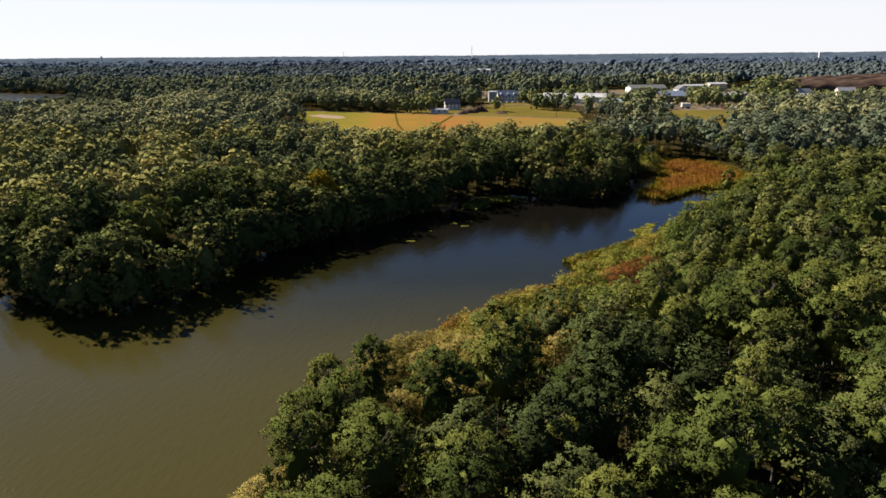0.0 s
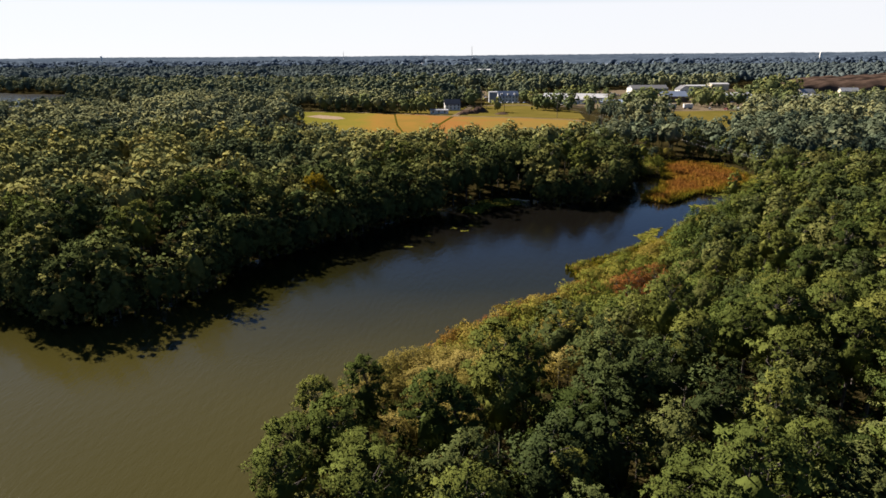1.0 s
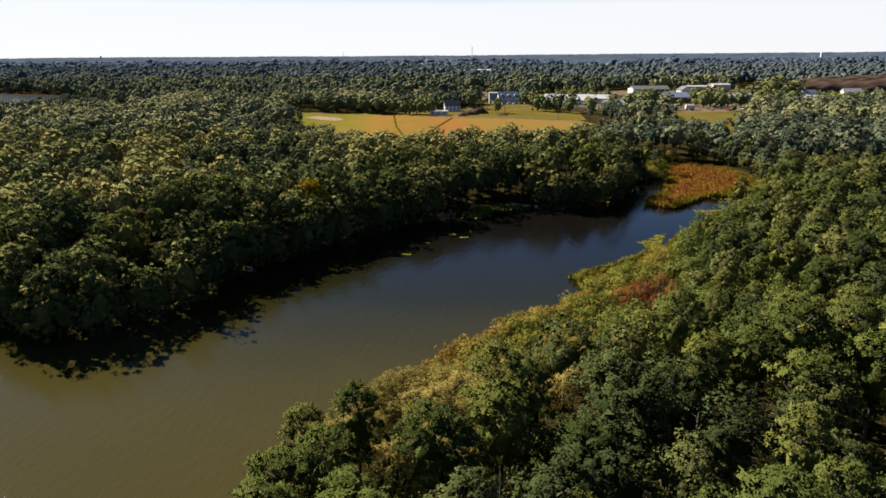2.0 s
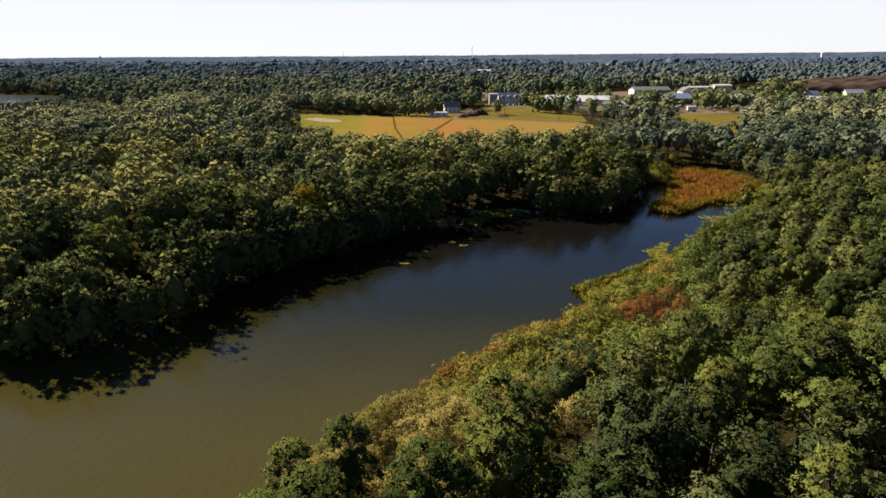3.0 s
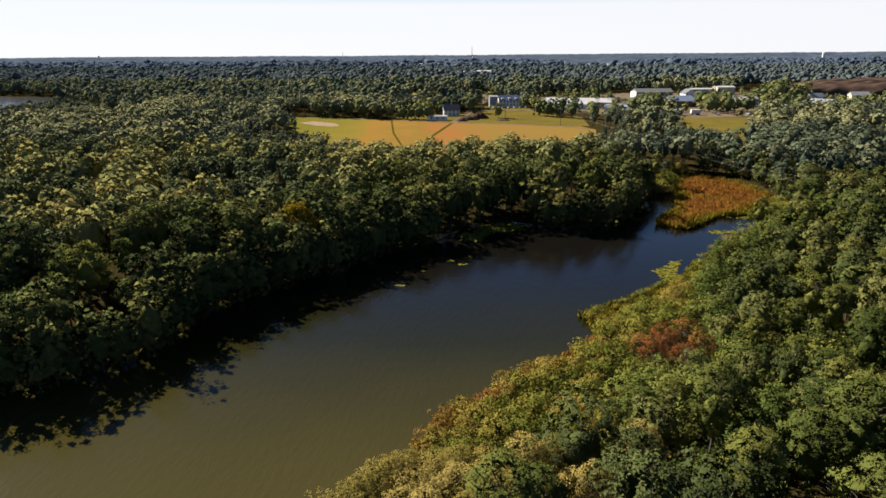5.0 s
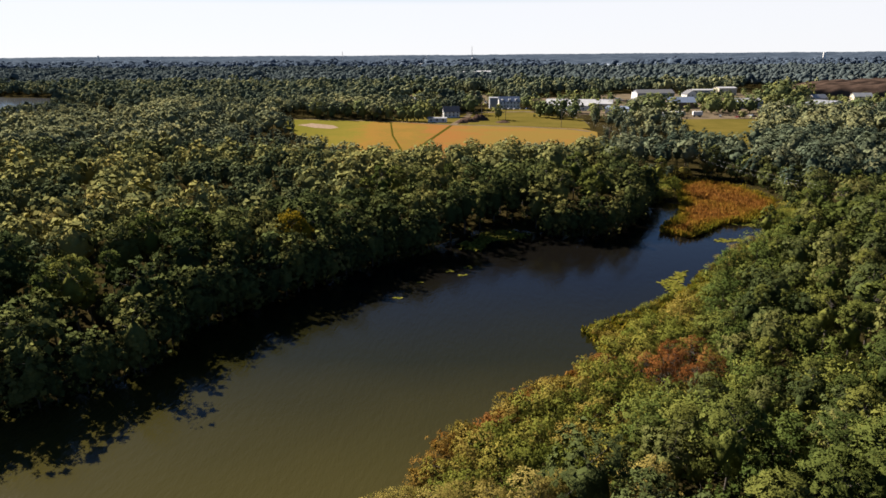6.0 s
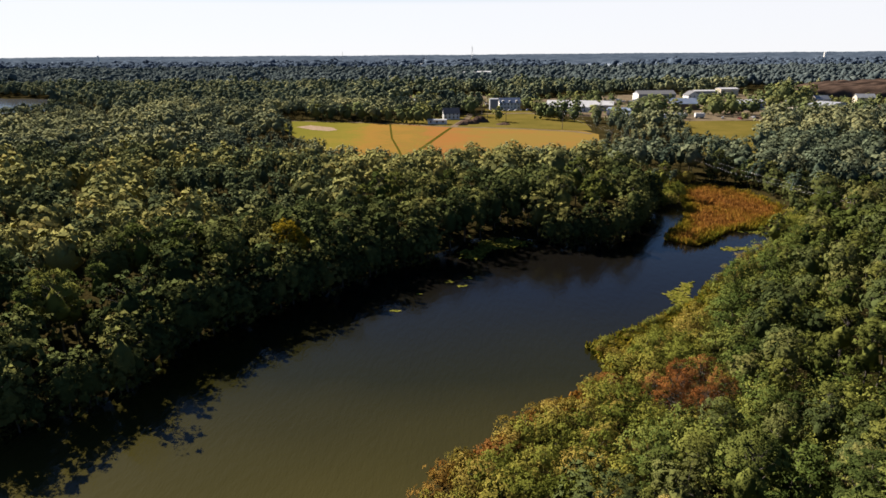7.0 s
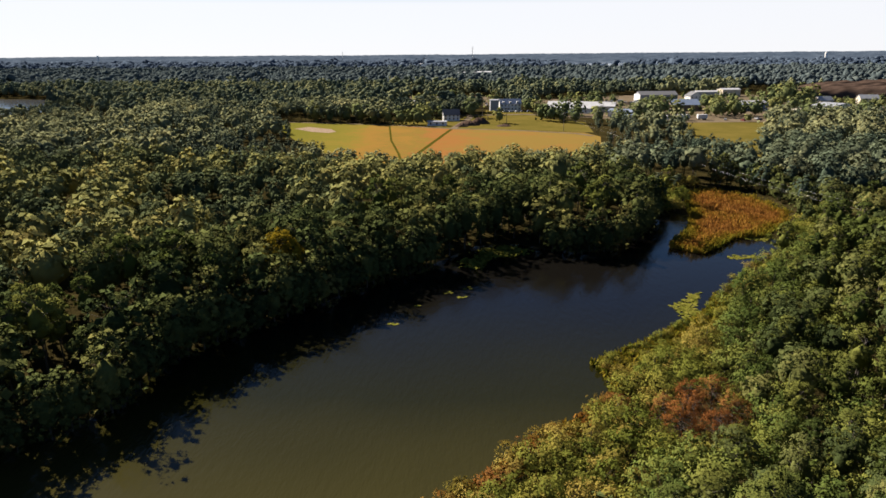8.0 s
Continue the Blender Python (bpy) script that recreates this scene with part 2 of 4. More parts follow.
def ground_z(x, y):
    x, y = np.asarray(x, float), np.asarray(y, float)
    d = np.minimum(edge_dist(LAKE, x, y), edge_dist(POND, x, y))
    dry = -0.1 + 2.65 * (1 - np.exp(-np.maximum(d, 0) / 28.0)) + 2.2 * np.clip((x - 15) / 40, 0, 1) * np.clip((140 - y) / 60, 0, 1) * np.clip(d / 25, 0, 1)
    wet = np.maximum(-2.2, -0.1 + d * 0.35)
    low = np.clip(-edge_dist(MARSH, x, y) / 4, 0, 1)
    z = np.where(d > 0, dry, wet)
    return np.where(low > 0, z * (1 - low) + 0.3 * low, z)


def axis(near0, near1, step, far0, far1):
    out = list(np.arange(near0, near1, step))
    s, v = step, near1
    while v < far1:
        out.append(v)
        s *= 1.18
        v += s
    out.append(far1)
    s, v = step, near0
    while v > far0:
        s *= 1.18
        v -= s
        out.append(max(v, far0))
    return np.array(sorted(set(out)))


gx, gy = axis(-160, 170, 2.5, -4900, 4900), axis(-40, 320, 2.5, -900, 4950)
X, Y = np.meshgrid(gx, gy, indexing="ij")
V = np.stack([X, Y, ground_z(X, Y)], -1).reshape(-1, 3)
I = np.arange(X.size).reshape(X.shape)
F = np.stack([I[:-1, :-1], I[1:, :-1], I[1:, 1:], I[:-1, 1:]], -1).reshape(-1, 4)
tagged(new("ground", tri_mesh("ground", V, F, m_ground, smooth=True)), "dark forest floor of leaf litter, sloping down to a lake", "ground", kind="structure")


def sheet(name, poly, z, mat, label, category):
    """A flat sheet with a polygon's outline, its upper face at z."""
    bm = bmesh.new()
    f = bm.faces.new([bm.verts.new((x, y, z)) for x, y in poly])
    if f.normal.z < 0:
        f.normal_flip()
    bmesh.ops.triangulate(bm, faces=bm.faces[:])
    me = bpy.data.meshes.new(name)
    bm.to_mesh(me)
    bm.free()
    me.materials.append(mat)
    return tagged(new(name, me), label, category, kind="structure")


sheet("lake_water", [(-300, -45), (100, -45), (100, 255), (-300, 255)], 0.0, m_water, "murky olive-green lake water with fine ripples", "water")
sheet("far_lake_water", [(-1000, 490), (-310, 490), (-310, 860), (-1000, 860)], 0.0, m_open_water, "pale sky-reflecting water of a distant lake", "water")


# ---------------------------------------------------------------- trees
rng = np.random.default_rng(7)


def unit(v):
    return v / np.maximum(np.linalg.norm(v, axis=-1, keepdims=True), 1e-9)


def leaves(centres, radii, count, size, flat=0.8, spiky=0.0, up=0.6, loose=0.3, heart=None):
    """Small sprays of leaves over tufts: centres (k,3), radii (k,), count a tuft. They lie along the tuft's rounded skin."""
    k = len(centres)
    u = unit(rng.normal(size=(k, count, 3)) + np.array([0, 0, up]))
    r = radii[:, None, None] * rng.uniform(0.5, 1.15, (k, count, 1))
    p = (centres[:, None] + u * r * np.array([1, 1, flat])).reshape(-1, 3)
    u = u.reshape(-1, 3)
    away = unit(p - heart) if heart is not None else u
    n = unit(u * 0.45 + away * 0.8 + rng.normal(size=u.shape) * loose)
    a = unit(np.cross(n, rng.normal(size=n.shape)))
    a = unit(np.where(rng.random((len(a), 1)) < spiky, u * 0.8 + np.array([0, 0, 0.5]) + rng.normal(size=a.shape) * 0.4, a))
    b = unit(np.cross(n, a))
    s = size * rng.uniform(0.6, 1.3, (len(a), 1))
    w = s * (0.55 if spiky < 0.3 else 0.36)
    v = np.stack([p + a * s, p - a * s * 0.5 + b * w, p - a * s * 0.5 - b * w], 1).reshape(-1, 3)
    return v, np.arange(len(v)).reshape(-1, 3)


LUMP_V = np.array([(1, 0, 0), (0, 1, 0), (-1, 0, 0), (0, -1, 0), (0, 0, 1), (0, 0, -1)], float)
LUMP_F = np.array([(0, 1, 4), (1, 2, 4), (2, 3, 4), (3, 0, 4), (1, 0, 5), (2, 1, 5), (3, 2, 5), (0, 3, 5)])


def cores(centres, radii, heart, thick=0.85):
    """The dense leafy middle of each tuft: a small uneven lump, flattened along the crown's outside."""
    k = len(centres)
    n = unit(centres - heart + rng.normal(size=(k, 3)) * 0.3)
    a = unit(np.cross(n, rng.normal(size=(k, 3))))
    b = np.cross(n, a)
    q = (rng.uniform(0.78, 1.22, (k, 6)) * radii[:, None])[..., None]
    v = centres[:, None] + (LUMP_V[None, :, :1] * a[:, None] + LUMP_V[None, :, 1:2] * b[:, None] + LUMP_V[None, :, 2:] * n[:, None] * thick) * q
    return v.reshape(-1, 3), (LUMP_F[None] + (np.arange(k) * 6)[:, None, None]).reshape(-1, 3)


def ball(divisions):
    """Corners and triangles of an even round mesh."""
    bm = bmesh.new()
    bmesh.ops.create_icosphere(bm, subdivisions=divisions, radius=1.0)
    v, f = np.array([q.co[:] for q in bm.verts]), np.array([[q.index for q in t.verts] for t in bm.faces])
    bm.free()
    return v, f


BALL = ball(1)


def body(h, low, spread, peak=0.0):
    """The rounded mass of a crown between low * h and h: bulging lobes with creases between them, flatter below."""
    u, f = BALL
    seed = rng.uniform(0, 90, 3)
    q = np.array([0.86 + 0.28 * abs(noise.noise(Vector(p * 1.7 + seed))) + 0.26 * abs(noise.noise(Vector(p * 3.6 + seed))) for p in u])
    half = h * (1 - low) / 2
    side = spread * q * (1 - peak * np.clip(u[:, 2], 0, 1) ** 2)
    z = h * (low + 1) / 2 + u[:, 2] * q * half * np.where(u[:, 2] < 0, 0.85, 1.0)
    return np.stack([u[:, 0] * side, u[:, 1] * side, z], 1), f


def limb(p0, p1, r0, r1, sides=6):
    ax = unit(np.array(p1, float) - p0)
    s = unit(np.cross(ax, [0.3, 0.9, 0.1]))
    t = np.cross(ax, s)
    a = np.arange(sides) * 2 * np.pi / sides
    ring = np.cos(a)[:, None] * s + np.sin(a)[:, None] * t
    v = np.concatenate([p0 + ring * r0, p1 + ring * r1])
    i = np.arange(sides)
    j = (i + 1) % sides
    return v, np.concatenate([np.stack([i, j, j + sides], 1), np.stack([i, j + sides, i + sides], 1)])


def joined(pieces):
    vs, fs, o = [], [], 0
    for v, f in pieces:
        vs.append(v)
        fs.append(f + o)
        o += len(v)
    return np.concatenate(vs), np.concatenate(fs)


def crown_form(h, spread, low, tufts, lumps=0.2, peak=0.0, bare=-0.45):
    """Tufts over an uneven dome between low * h and h, with some inside; returns centres, radii and the heart."""
    u = unit(rng.normal(size=(tufts, 3)) + np.array([0, 0, 0.4]))
    u[:, 2] = np.where(u[:, 2] < bare, -u[:, 2], u[:, 2])
    q = np.ones(tufts)
    for _ in range(5):
        q += lumps * 0.55 * np.sin(u @ (rng.normal(size=3) * 3.2) + rng.uniform(0, 6.28))
    q *= np.where(rng.random(tufts) < 0.15, rng.uniform(0.4, 0.7, tufts), rng.uniform(0.86, 1.04, tufts))
    mid, half = h * (low + 1) / 2, h * (1 - low) / 2
    side = spread * (1 - peak * np.clip(u[:, 2], 0, 1) ** 2)
    c = np.stack([u[:, 0] * q * side, u[:, 1] * q * side, mid + u[:, 2] * q * half], 1)
    return c, rng.uniform(0.7, 1.3, tufts) * spread * 1.62 / math.sqrt(tufts), np.array([0, 0, mid - 0.25 * half])


def pine_form(h, spread, tufts):
    """Small tufts in flat pads along boughs that stand out in loose layers and rise at their ends, under a rounded top."""
    low = rng.uniform(0.42, 0.52)
    boughs = max(8, tufts // 9)
    c = []
    for i in range(boughs):
        t = (i + rng.random()) / boughs
        a = i * 2.4 + rng.normal() * 0.35
        reach = spread * math.sqrt(max(0.08, 1 - ((t - 0.28) / 0.76) ** 2)) * rng.uniform(0.78, 1.1)
        for k in range(7):
            q, w = rng.uniform(0.5, 1.0), a + rng.normal() * 0.26
            c.append((math.cos(w) * reach * q, math.sin(w) * reach * q, h * (low + (0.96 - low) * t) + reach * (0.26 * q * q - 0.1) + rng.normal() * 0.2))
    for _ in range(tufts - 7 * boughs):
        a, d = rng.uniform(0, 6.283), 0.62 * math.sqrt(rng.random())
        c.append((math.cos(a) * d * spread, math.sin(a) * d * spread, h * (1.0 - 0.32 * d * d) + rng.normal() * 0.2))
    return np.array(c), rng.uniform(0.75, 1.25, len(c)) * spread * 1.75 / math.sqrt(tufts), np.array([0, 0, h * (low + 0.2 * (1 - low))])


def oak_form(h, spread, tufts, low=0.35):
    return crown_form(h, spread, low, tufts, 0.2, 0.0, -0.45 if low > 0.2 else -2.0)


def rounded(v, f, h, low, spread, even=0.8):
    """Faces turned outwards and soft normals that follow the crown's round shape, for even light over its leaves."""
    half = h * (1 - low) / 2
    out = unit((v - np.array([0, 0, h * (low + 1) / 2 - 0.2 * half])) / np.array([spread, spread, half]) ** 2)
    own = np.cross(v[f[:, 1]] - v[f[:, 0]], v[f[:, 2]] - v[f[:, 0]])
    back = (np.einsum("ij,ij->i", own, out[f[:, 0]]) < 0) & (even > 0.2)
    f = np.where(back[:, None], f[:, ::-1], f)
    own = unit(np.where(back[:, None], -own, own))
    soft = np.zeros_like(v)
    for k in range(3):
        np.add.at(soft, f[:, k], own)
    return v, f, unit(out * even + unit(soft) * 0.5)


def trunk_form(h, c, limbs, r):
    lean = rng.normal(size=2) * 0.25
    top = np.array([lean[0], lean[1], h * 0.86])
    mid = top * 0.5
    out = [limb(np.array([0, 0, -0.8]), mid, r, r * 0.72, 8), limb(mid, top, r * 0.72, r * 0.2, 8)]
    for i in rng.permutation(len(c))[:limbs]:
        z = min(max(c[i, 2] * 0.86, 0.08 * h), h * 0.82)
        t = z / (h * 0.86)
        out.append(limb(top * t * np.array([1, 1, 0]) + np.array([0, 0, z]), c[i] - np.array([0, 0, 0.1]), r * 0.3, r * 0.08, 5))
    return joined(out)


def tree(name, kind, h, spread, clumps, count, size, mat, label, category, limbs=10, core=0.0, fill=0.7):
    """A tree at the origin: trunk with limbs, and crown."""
    if kind == "pine":
        c, r, heart = pine_form(h, spread, clumps)
        limbs = 24
        pieces = [leaves(c, r, count, size, 0.8, 0.35, 0.7, 0.26, heart)]
    else:
        c, r, heart = oak_form(h, spread, clumps, 0.34 if kind == "oak" else 0.16 if kind == "bank" else 0.04)
        limbs = 70 if kind == "red" else 2 if h < 7 else limbs
        pieces = [leaves(c, r, count, size, 0.85, 0.75 if kind == "red" else 0.2, 0.5, 0.26, heart)]
    if core:
        low, peak = (0.5, 0.3) if kind == "pine" else (0.36, 0.0) if kind in ("oak", "bank") else (0.06, 0.1)
        pieces += [cores(c[::2], r[::2] * core * 1.2, heart), body(h * 0.8, low, spread * fill, peak)]
    v, f, soft = rounded(*joined(pieces), h, 0.45 if kind == "pine" else 0.34 if kind == "oak" else 0.04, spread, 0.8 if size < 0.26 else 0.5)
    top = new(name)
    tagged(top, label, category)
    tv, tf = trunk_form(h, c, limbs, 0.011 * h + 0.04)
    under("trunk", tri_mesh("trunk", tv, tf, m_bark, smooth=True), top)
    under("crown", tri_mesh("crown", v, f, mat, smooth=True, normals=soft), top)
    return top


def forms(kind, n, clumps, count, size, mat, label, category, name, heights, spreads, core=0.0, fill=0.7):
    return [tree(name, kind, rng.uniform(*heights), rng.uniform(*spreads), clumps, count, size, mat, label, category, core=core, fill=fill) for _ in range(n)]


L_PINE = "tall pine with tufted dark green needles on a bare trunk"
L_OAK = "broad oak with dense rounded olive-green crown"
L_TAN = "leafy tree with fading tan and yellowish autumn leaves"
near_pine = forms("pine", 8, 180, 19, 0.23, m_pine, L_PINE, "tree", "pine_tree", (12.5, 16), (3.1, 4.3), 0.6, 0.42)
near_oak = forms("oak", 4, 160, 19, 0.2, m_oak, L_OAK, "tree", "oak_tree", (11, 14), (3.2, 4.4), 0.6, 0.56)
near_tan = forms("oak", 3, 130, 18, 0.18, m_tan, L_TAN, "tree", "fading_tree", (9, 12), (3.0, 4.0))
mid_pine = forms("pine", 7, 100, 13, 0.29, m_pine, L_PINE, "tree", "pine_tree", (12, 15.5), (3.0, 4.2), 0.66, 0.46)
mid_oak = forms("oak", 7, 110, 14, 0.28, m_oak, L_OAK, "tree", "oak_tree", (11, 15), (3.8, 5.2), 0.66, 0.6)
bank_oak = forms("bank", 6, 120, 14, 0.29, m_oak, "leafy bank tree with branches hanging down to the water", "tree", "bank_tree", (13.5, 16.5), (3.8, 4.8), 0.75, 0.5)
yard_tree = forms("shrub", 5, 60, 7, 0.34, m_yard, "rounded leafy tree standing by the farm and yards", "tree", "yard_tree", (9, 11.5), (3.8, 5.0), 0.8, 0.66)
yellow_tree = forms("oak", 1, 75, 18, 0.35, m_yellow, "oak with bright yellow autumn leaves above the dark bank", "tree", "yellow_tree", (12, 12), (3.2, 3.2))
red_tree = forms("red", 3, 90, 24, 0.2, m_red, "rust-red leafy tree with bare grey stems on the bank", "tree", "red_tree", (6.5, 8), (2.4, 3.1))
shrubs = forms("shrub", 6, 60, 13, 0.2, m_shrub, "bushy shrub in green, yellow and rust on the shore", "shrub", "shrub", (2.4, 3.6), (2.0, 2.8))
low_oak = forms("shrub", 5, 60, 15, 0.25, m_young, "young leafy oak, low and bushy, behind the shore shrubs", "tree", "young_oak", (4.5, 6.5), (2.6, 3.4))
rust_shrubs = forms("shrub", 4, 54, 13, 0.18, m_rust, "low shrub with orange and rust leaves at the water", "shrub", "shrub", (1.8, 2.8), (1.7, 2.4))
prototypes = yard_tree + low_oak + rust_shrubs + near_pine + near_oak + near_tan + mid_pine + mid_oak + bank_oak + yellow_tree + red_tree + shrubs
used = set()


def plant(proto, x, y, scale=1.0, group="", sink=0.0):
    z = float(ground_z(x, y)) - sink
    m = Matrix.LocRotScale((x, y, z), Euler((0, 0, rng.uniform(0, 6.283))), None)
    if proto.name in used:
        ob = copy_thing(proto, m)
    else:
        used.add(proto.name)
        ob = proto
        ob.matrix_basis = m
    ob.scale = (scale * rng.uniform(0.92, 1.08), scale * rng.uniform(0.92, 1.08), scale)
    return tagged(ob, group=group)


def scatter(x0, x1, y0, y1, step, jitter=0.42):
    a, b = np.meshgrid(np.arange(x0, x1, step), np.arange(y0, y1, step * 0.9), indexing="ij")
    a = a + (np.arange(a.shape[1]) % 2) * step / 2
    a, b = a + rng.uniform(-jitter, jitter, a.shape) * step, b + rng.uniform(-jitter, jitter, a.shape) * step
    return a.ravel(), b.ravel()


def in_view(x, y, margin=8.0):
    """The stretch of land that the flight looks over: a wedge ahead."""
    return (np.abs(x) < 0.715 * (y - 4) + margin) & (y > 14)


px, py = scatter(-400, 420, 14, 565, 6.8)
d = edge_dist(LAKE, px, py)
ok = in_view(px, py) & (d > 1.2) & (edge_dist(POND, px, py) > 2) & (edge_dist(MARSH, px, py) > 1.5) & (edge_dist(FIELD, px, py) > 3) & (edge_dist(MEADOW, px, py) > 2) & (edge_dist(YARD, px, py) > 2) & (edge_dist(TOWN, px, py) > 2)
ok &= (edge_dist(CLEAR_WEST, px, py) > 2) & (edge_dist(CLEAR_EAST, px, py) > 2)
RED = [(33, 121.5), (37, 125), (30, 117.5), (34.5, 116.5), (29, 122.5), (38, 120.5), (34, 126)]
in_tall = inside(TALL, px, py)
ok &= in_tall | ~inside(BANK, px, py)
ok &= np.min([np.hypot(px - a, py - b) for a, b in RED], axis=0) > 4.0
order = np.argsort(np.hypot(px, py - 60)[ok])
CREEK = [(62, 243), (80, 243), (90, 286), (64, 290)]
px, py, d = px[ok][order], py[ok][order], d[ok][order]
right = inside(TALL, px, py) & (py < 240)
left_front = ~inside(BANK, px, py) & ~inside(TALL, px, py) & (d < 26) & (py < 262)
near = right & (py < 122) & (px < 80)
rest_x, rest_y = [], []
pick = rng.random(len(px))
patch = np.array([noise.noise((x * 0.03, y * 0.03, 4.0)) for x, y in zip(px, py)])
tall_d = -edge_dist(TALL, px, py)
row = np.abs((px - WIRE[0][0]) * (WIRE[1][1] - WIRE[0][1]) - (py - WIRE[0][1]) * (WIRE[1][0] - WIRE[0][0])) / math.hypot(WIRE[1][0] - WIRE[0][0], WIRE[1][1] - WIRE[0][1])
planted = {"pine": 0, "oak": 0}
for x, y, dd, is_near, is_right, is_left, q, w, td, rw in zip(px, py, d, near, right, left_front, pick, patch, tall_d, row):
    low = 0.72 if rw < 6 and y > 235 else 1.0
    kind = "pine" if q < (0.68 if is_right else 0.30) + 0.5 * w else "oak"
    if not (is_near or is_right or is_left) or planted[kind] >= 300:
        rest_x.append(x)
        rest_y.append(y)
        continue
    if is_right and y > 90:
        low *= (0.50 if y < 185 else 0.85) + (0.50 if y < 185 else 0.15) * min(max(td / 24, 0), 1)
    group = "woods on the near bank" if is_right else "woods on the far bank"
    if is_near and td < 8 and 70 < y < 94 and q < 0.35:
        plant(near_tan[int(rng.integers(3))], x, y, rng.uniform(0.75, 0.95), group)
        continue
    if not is_near and rng.random() < 0.16:
        continue
    planted[kind] += 1
    if is_near:
        proto, size = (near_pine if kind == "pine" else near_oak), rng.uniform(0.82, 1.14) * low
    elif is_left and dd < 7:
        proto, size = bank_oak, rng.uniform(0.88, 1.08)
    else:
        proto, size = (mid_pine if kind == "pine" else mid_oak), rng.uniform(0.74, 1.06) * (1.1 if is_left else low)
    plant(proto[int(rng.integers(len(proto)))], x, y, size, group, 1.6 if proto is bank_oak else 0.0)
for x, y, size in ((-10.3, 69.2, 1.05), (-15.2, 67.8, 0.95), (-16.2, 61, 0.92), (-15, 54.5, 0.98), (3.6, 71, 1.15)):
    plant(near_pine[int(rng.integers(len(near_pine)))], x, y, size, "woods on the near bank")
# trees that lean out over the far shore
for (x0, y0), (x1, y1) in zip(LAKE[1:24], LAKE[2:25]):
    steps = max(1, round(math.hypot(x1 - x0, y1 - y0) / 2.6))
    for k in range(steps):
        t = (k + rng.uniform(0.2, 0.8)) / steps
        x, y = x0 + (x1 - x0) * t, y0 + (y1 - y0) * t + rng.uniform(-1.2, 0.6)
        if -6 < x < 24 and y > 195:
            continue
        if in_view(np.float64(x), np.float64(y)) and y < (238 if x < 62 else 222):
            plant(bank_oak[int(rng.integers(5))], x, y, rng.uniform(0.55, 0.9), "woods on the far bank", 1.7)
for (x0, y0), (x1, y1) in zip(MARSH[5:13], MARSH[6:14]):
    steps = max(1, round(math.hypot(x1 - x0, y1 - y0) / 3.6))
    for k in range(steps):
        t = (k + rng.uniform(0.2, 0.8)) / steps
        out = rng.uniform(1.5, 5.0)
        w = math.hypot(x1 - x0, y1 - y0)
        if x0 < 95:
            continue
        plant(bank_oak[int(rng.integers(5))], x0 + (x1 - x0) * t + (y1 - y0) / w * out, y0 + (y1 - y0) * t - (x1 - x0) / w * out, rng.uniform(0.5, 0.85), "trees round the marsh", 1.5)
plant(yellow_tree[0], -37.5, 171, 1.22, "woods on the far bank")
for (x, y), p in zip(RED, red_tree * 3):
    plant(p, x, y, rng.uniform(0.62, 0.95), "rust-red trees")
sx, sy = scatter(-30, 118, 20, 245, 3.0)
keep = in_view(sx, sy) & inside(BANK, sx, sy) & ~inside(TALL, sx, sy) & (edge_dist(LAKE, sx, sy) > 0.7) & (edge_dist(MARSH, sx, sy) > 1) & (np.min([np.hypot(sx - a, sy - b) for a, b in RED], axis=0) > 3.0)
for x, y in zip(sx[keep], sy[keep]):
    if y < 89 and rng.random() < 0.8:
        plant(near_tan[int(rng.integers(3))], x, y, rng.uniform(0.58, 0.82), "fading trees along the shore")
    else:
        edge = float(edge_dist(LAKE, np.float64(x), np.float64(y)))
        bunch = rust_shrubs if 90 < y < 140 and edge < 3.5 + 2 * math.sin(y) else shrubs
        plant(bunch[int(rng.integers(len(bunch)))], x, y, rng.uniform(0.7, 1.2) * (0.5 if y > 136 and edge < 7 else 1.0), "shrubs along the shore")
cx, cy = scatter(58, 96, 242, 330, 4.4)
keep = inside(CREEK, cx, cy) & (edge_dist(LAKE, cx, cy) > 0.8) & (edge_dist(MARSH, cx, cy) > 0.5)
for x, y in zip(cx[keep], cy[keep]):
    plant(shrubs[int(rng.integers(len(shrubs)))], x, y, rng.uniform(0.8, 1.5), "shrubs along the creek")
gx, gy = scatter(-20, 70, 40, 118, 5.0)
gap = inside(TALL, gx, gy) & in_view(gx, gy) & (edge_dist(LAKE, gx, gy) > 2.5)
gap &= np.min(np.hypot(gx[:, None] - px[near], gy[:, None] - py[near]), axis=1) > 3.3
for x, y in zip(gx[gap], gy[gap]):
    plant(low_oak[int(rng.integers(len(low_oak)))], x, y, rng.uniform(0.9, 1.3), "young trees under the near woods")
ux, uy = scatter(10, 110, 95, 235, 4.6)
uk = in_view(ux, uy) & inside(TALL, ux, uy) & (-edge_dist(TALL, ux, uy) < 20) & (edge_dist(LAKE, ux, uy) > 1.0)
for x, y in zip(ux[uk], uy[uk]):
    plant(low_oak[int(rng.integers(len(low_oak)))], x, y, rng.uniform(0.7, 1.15), "young trees along the shore")

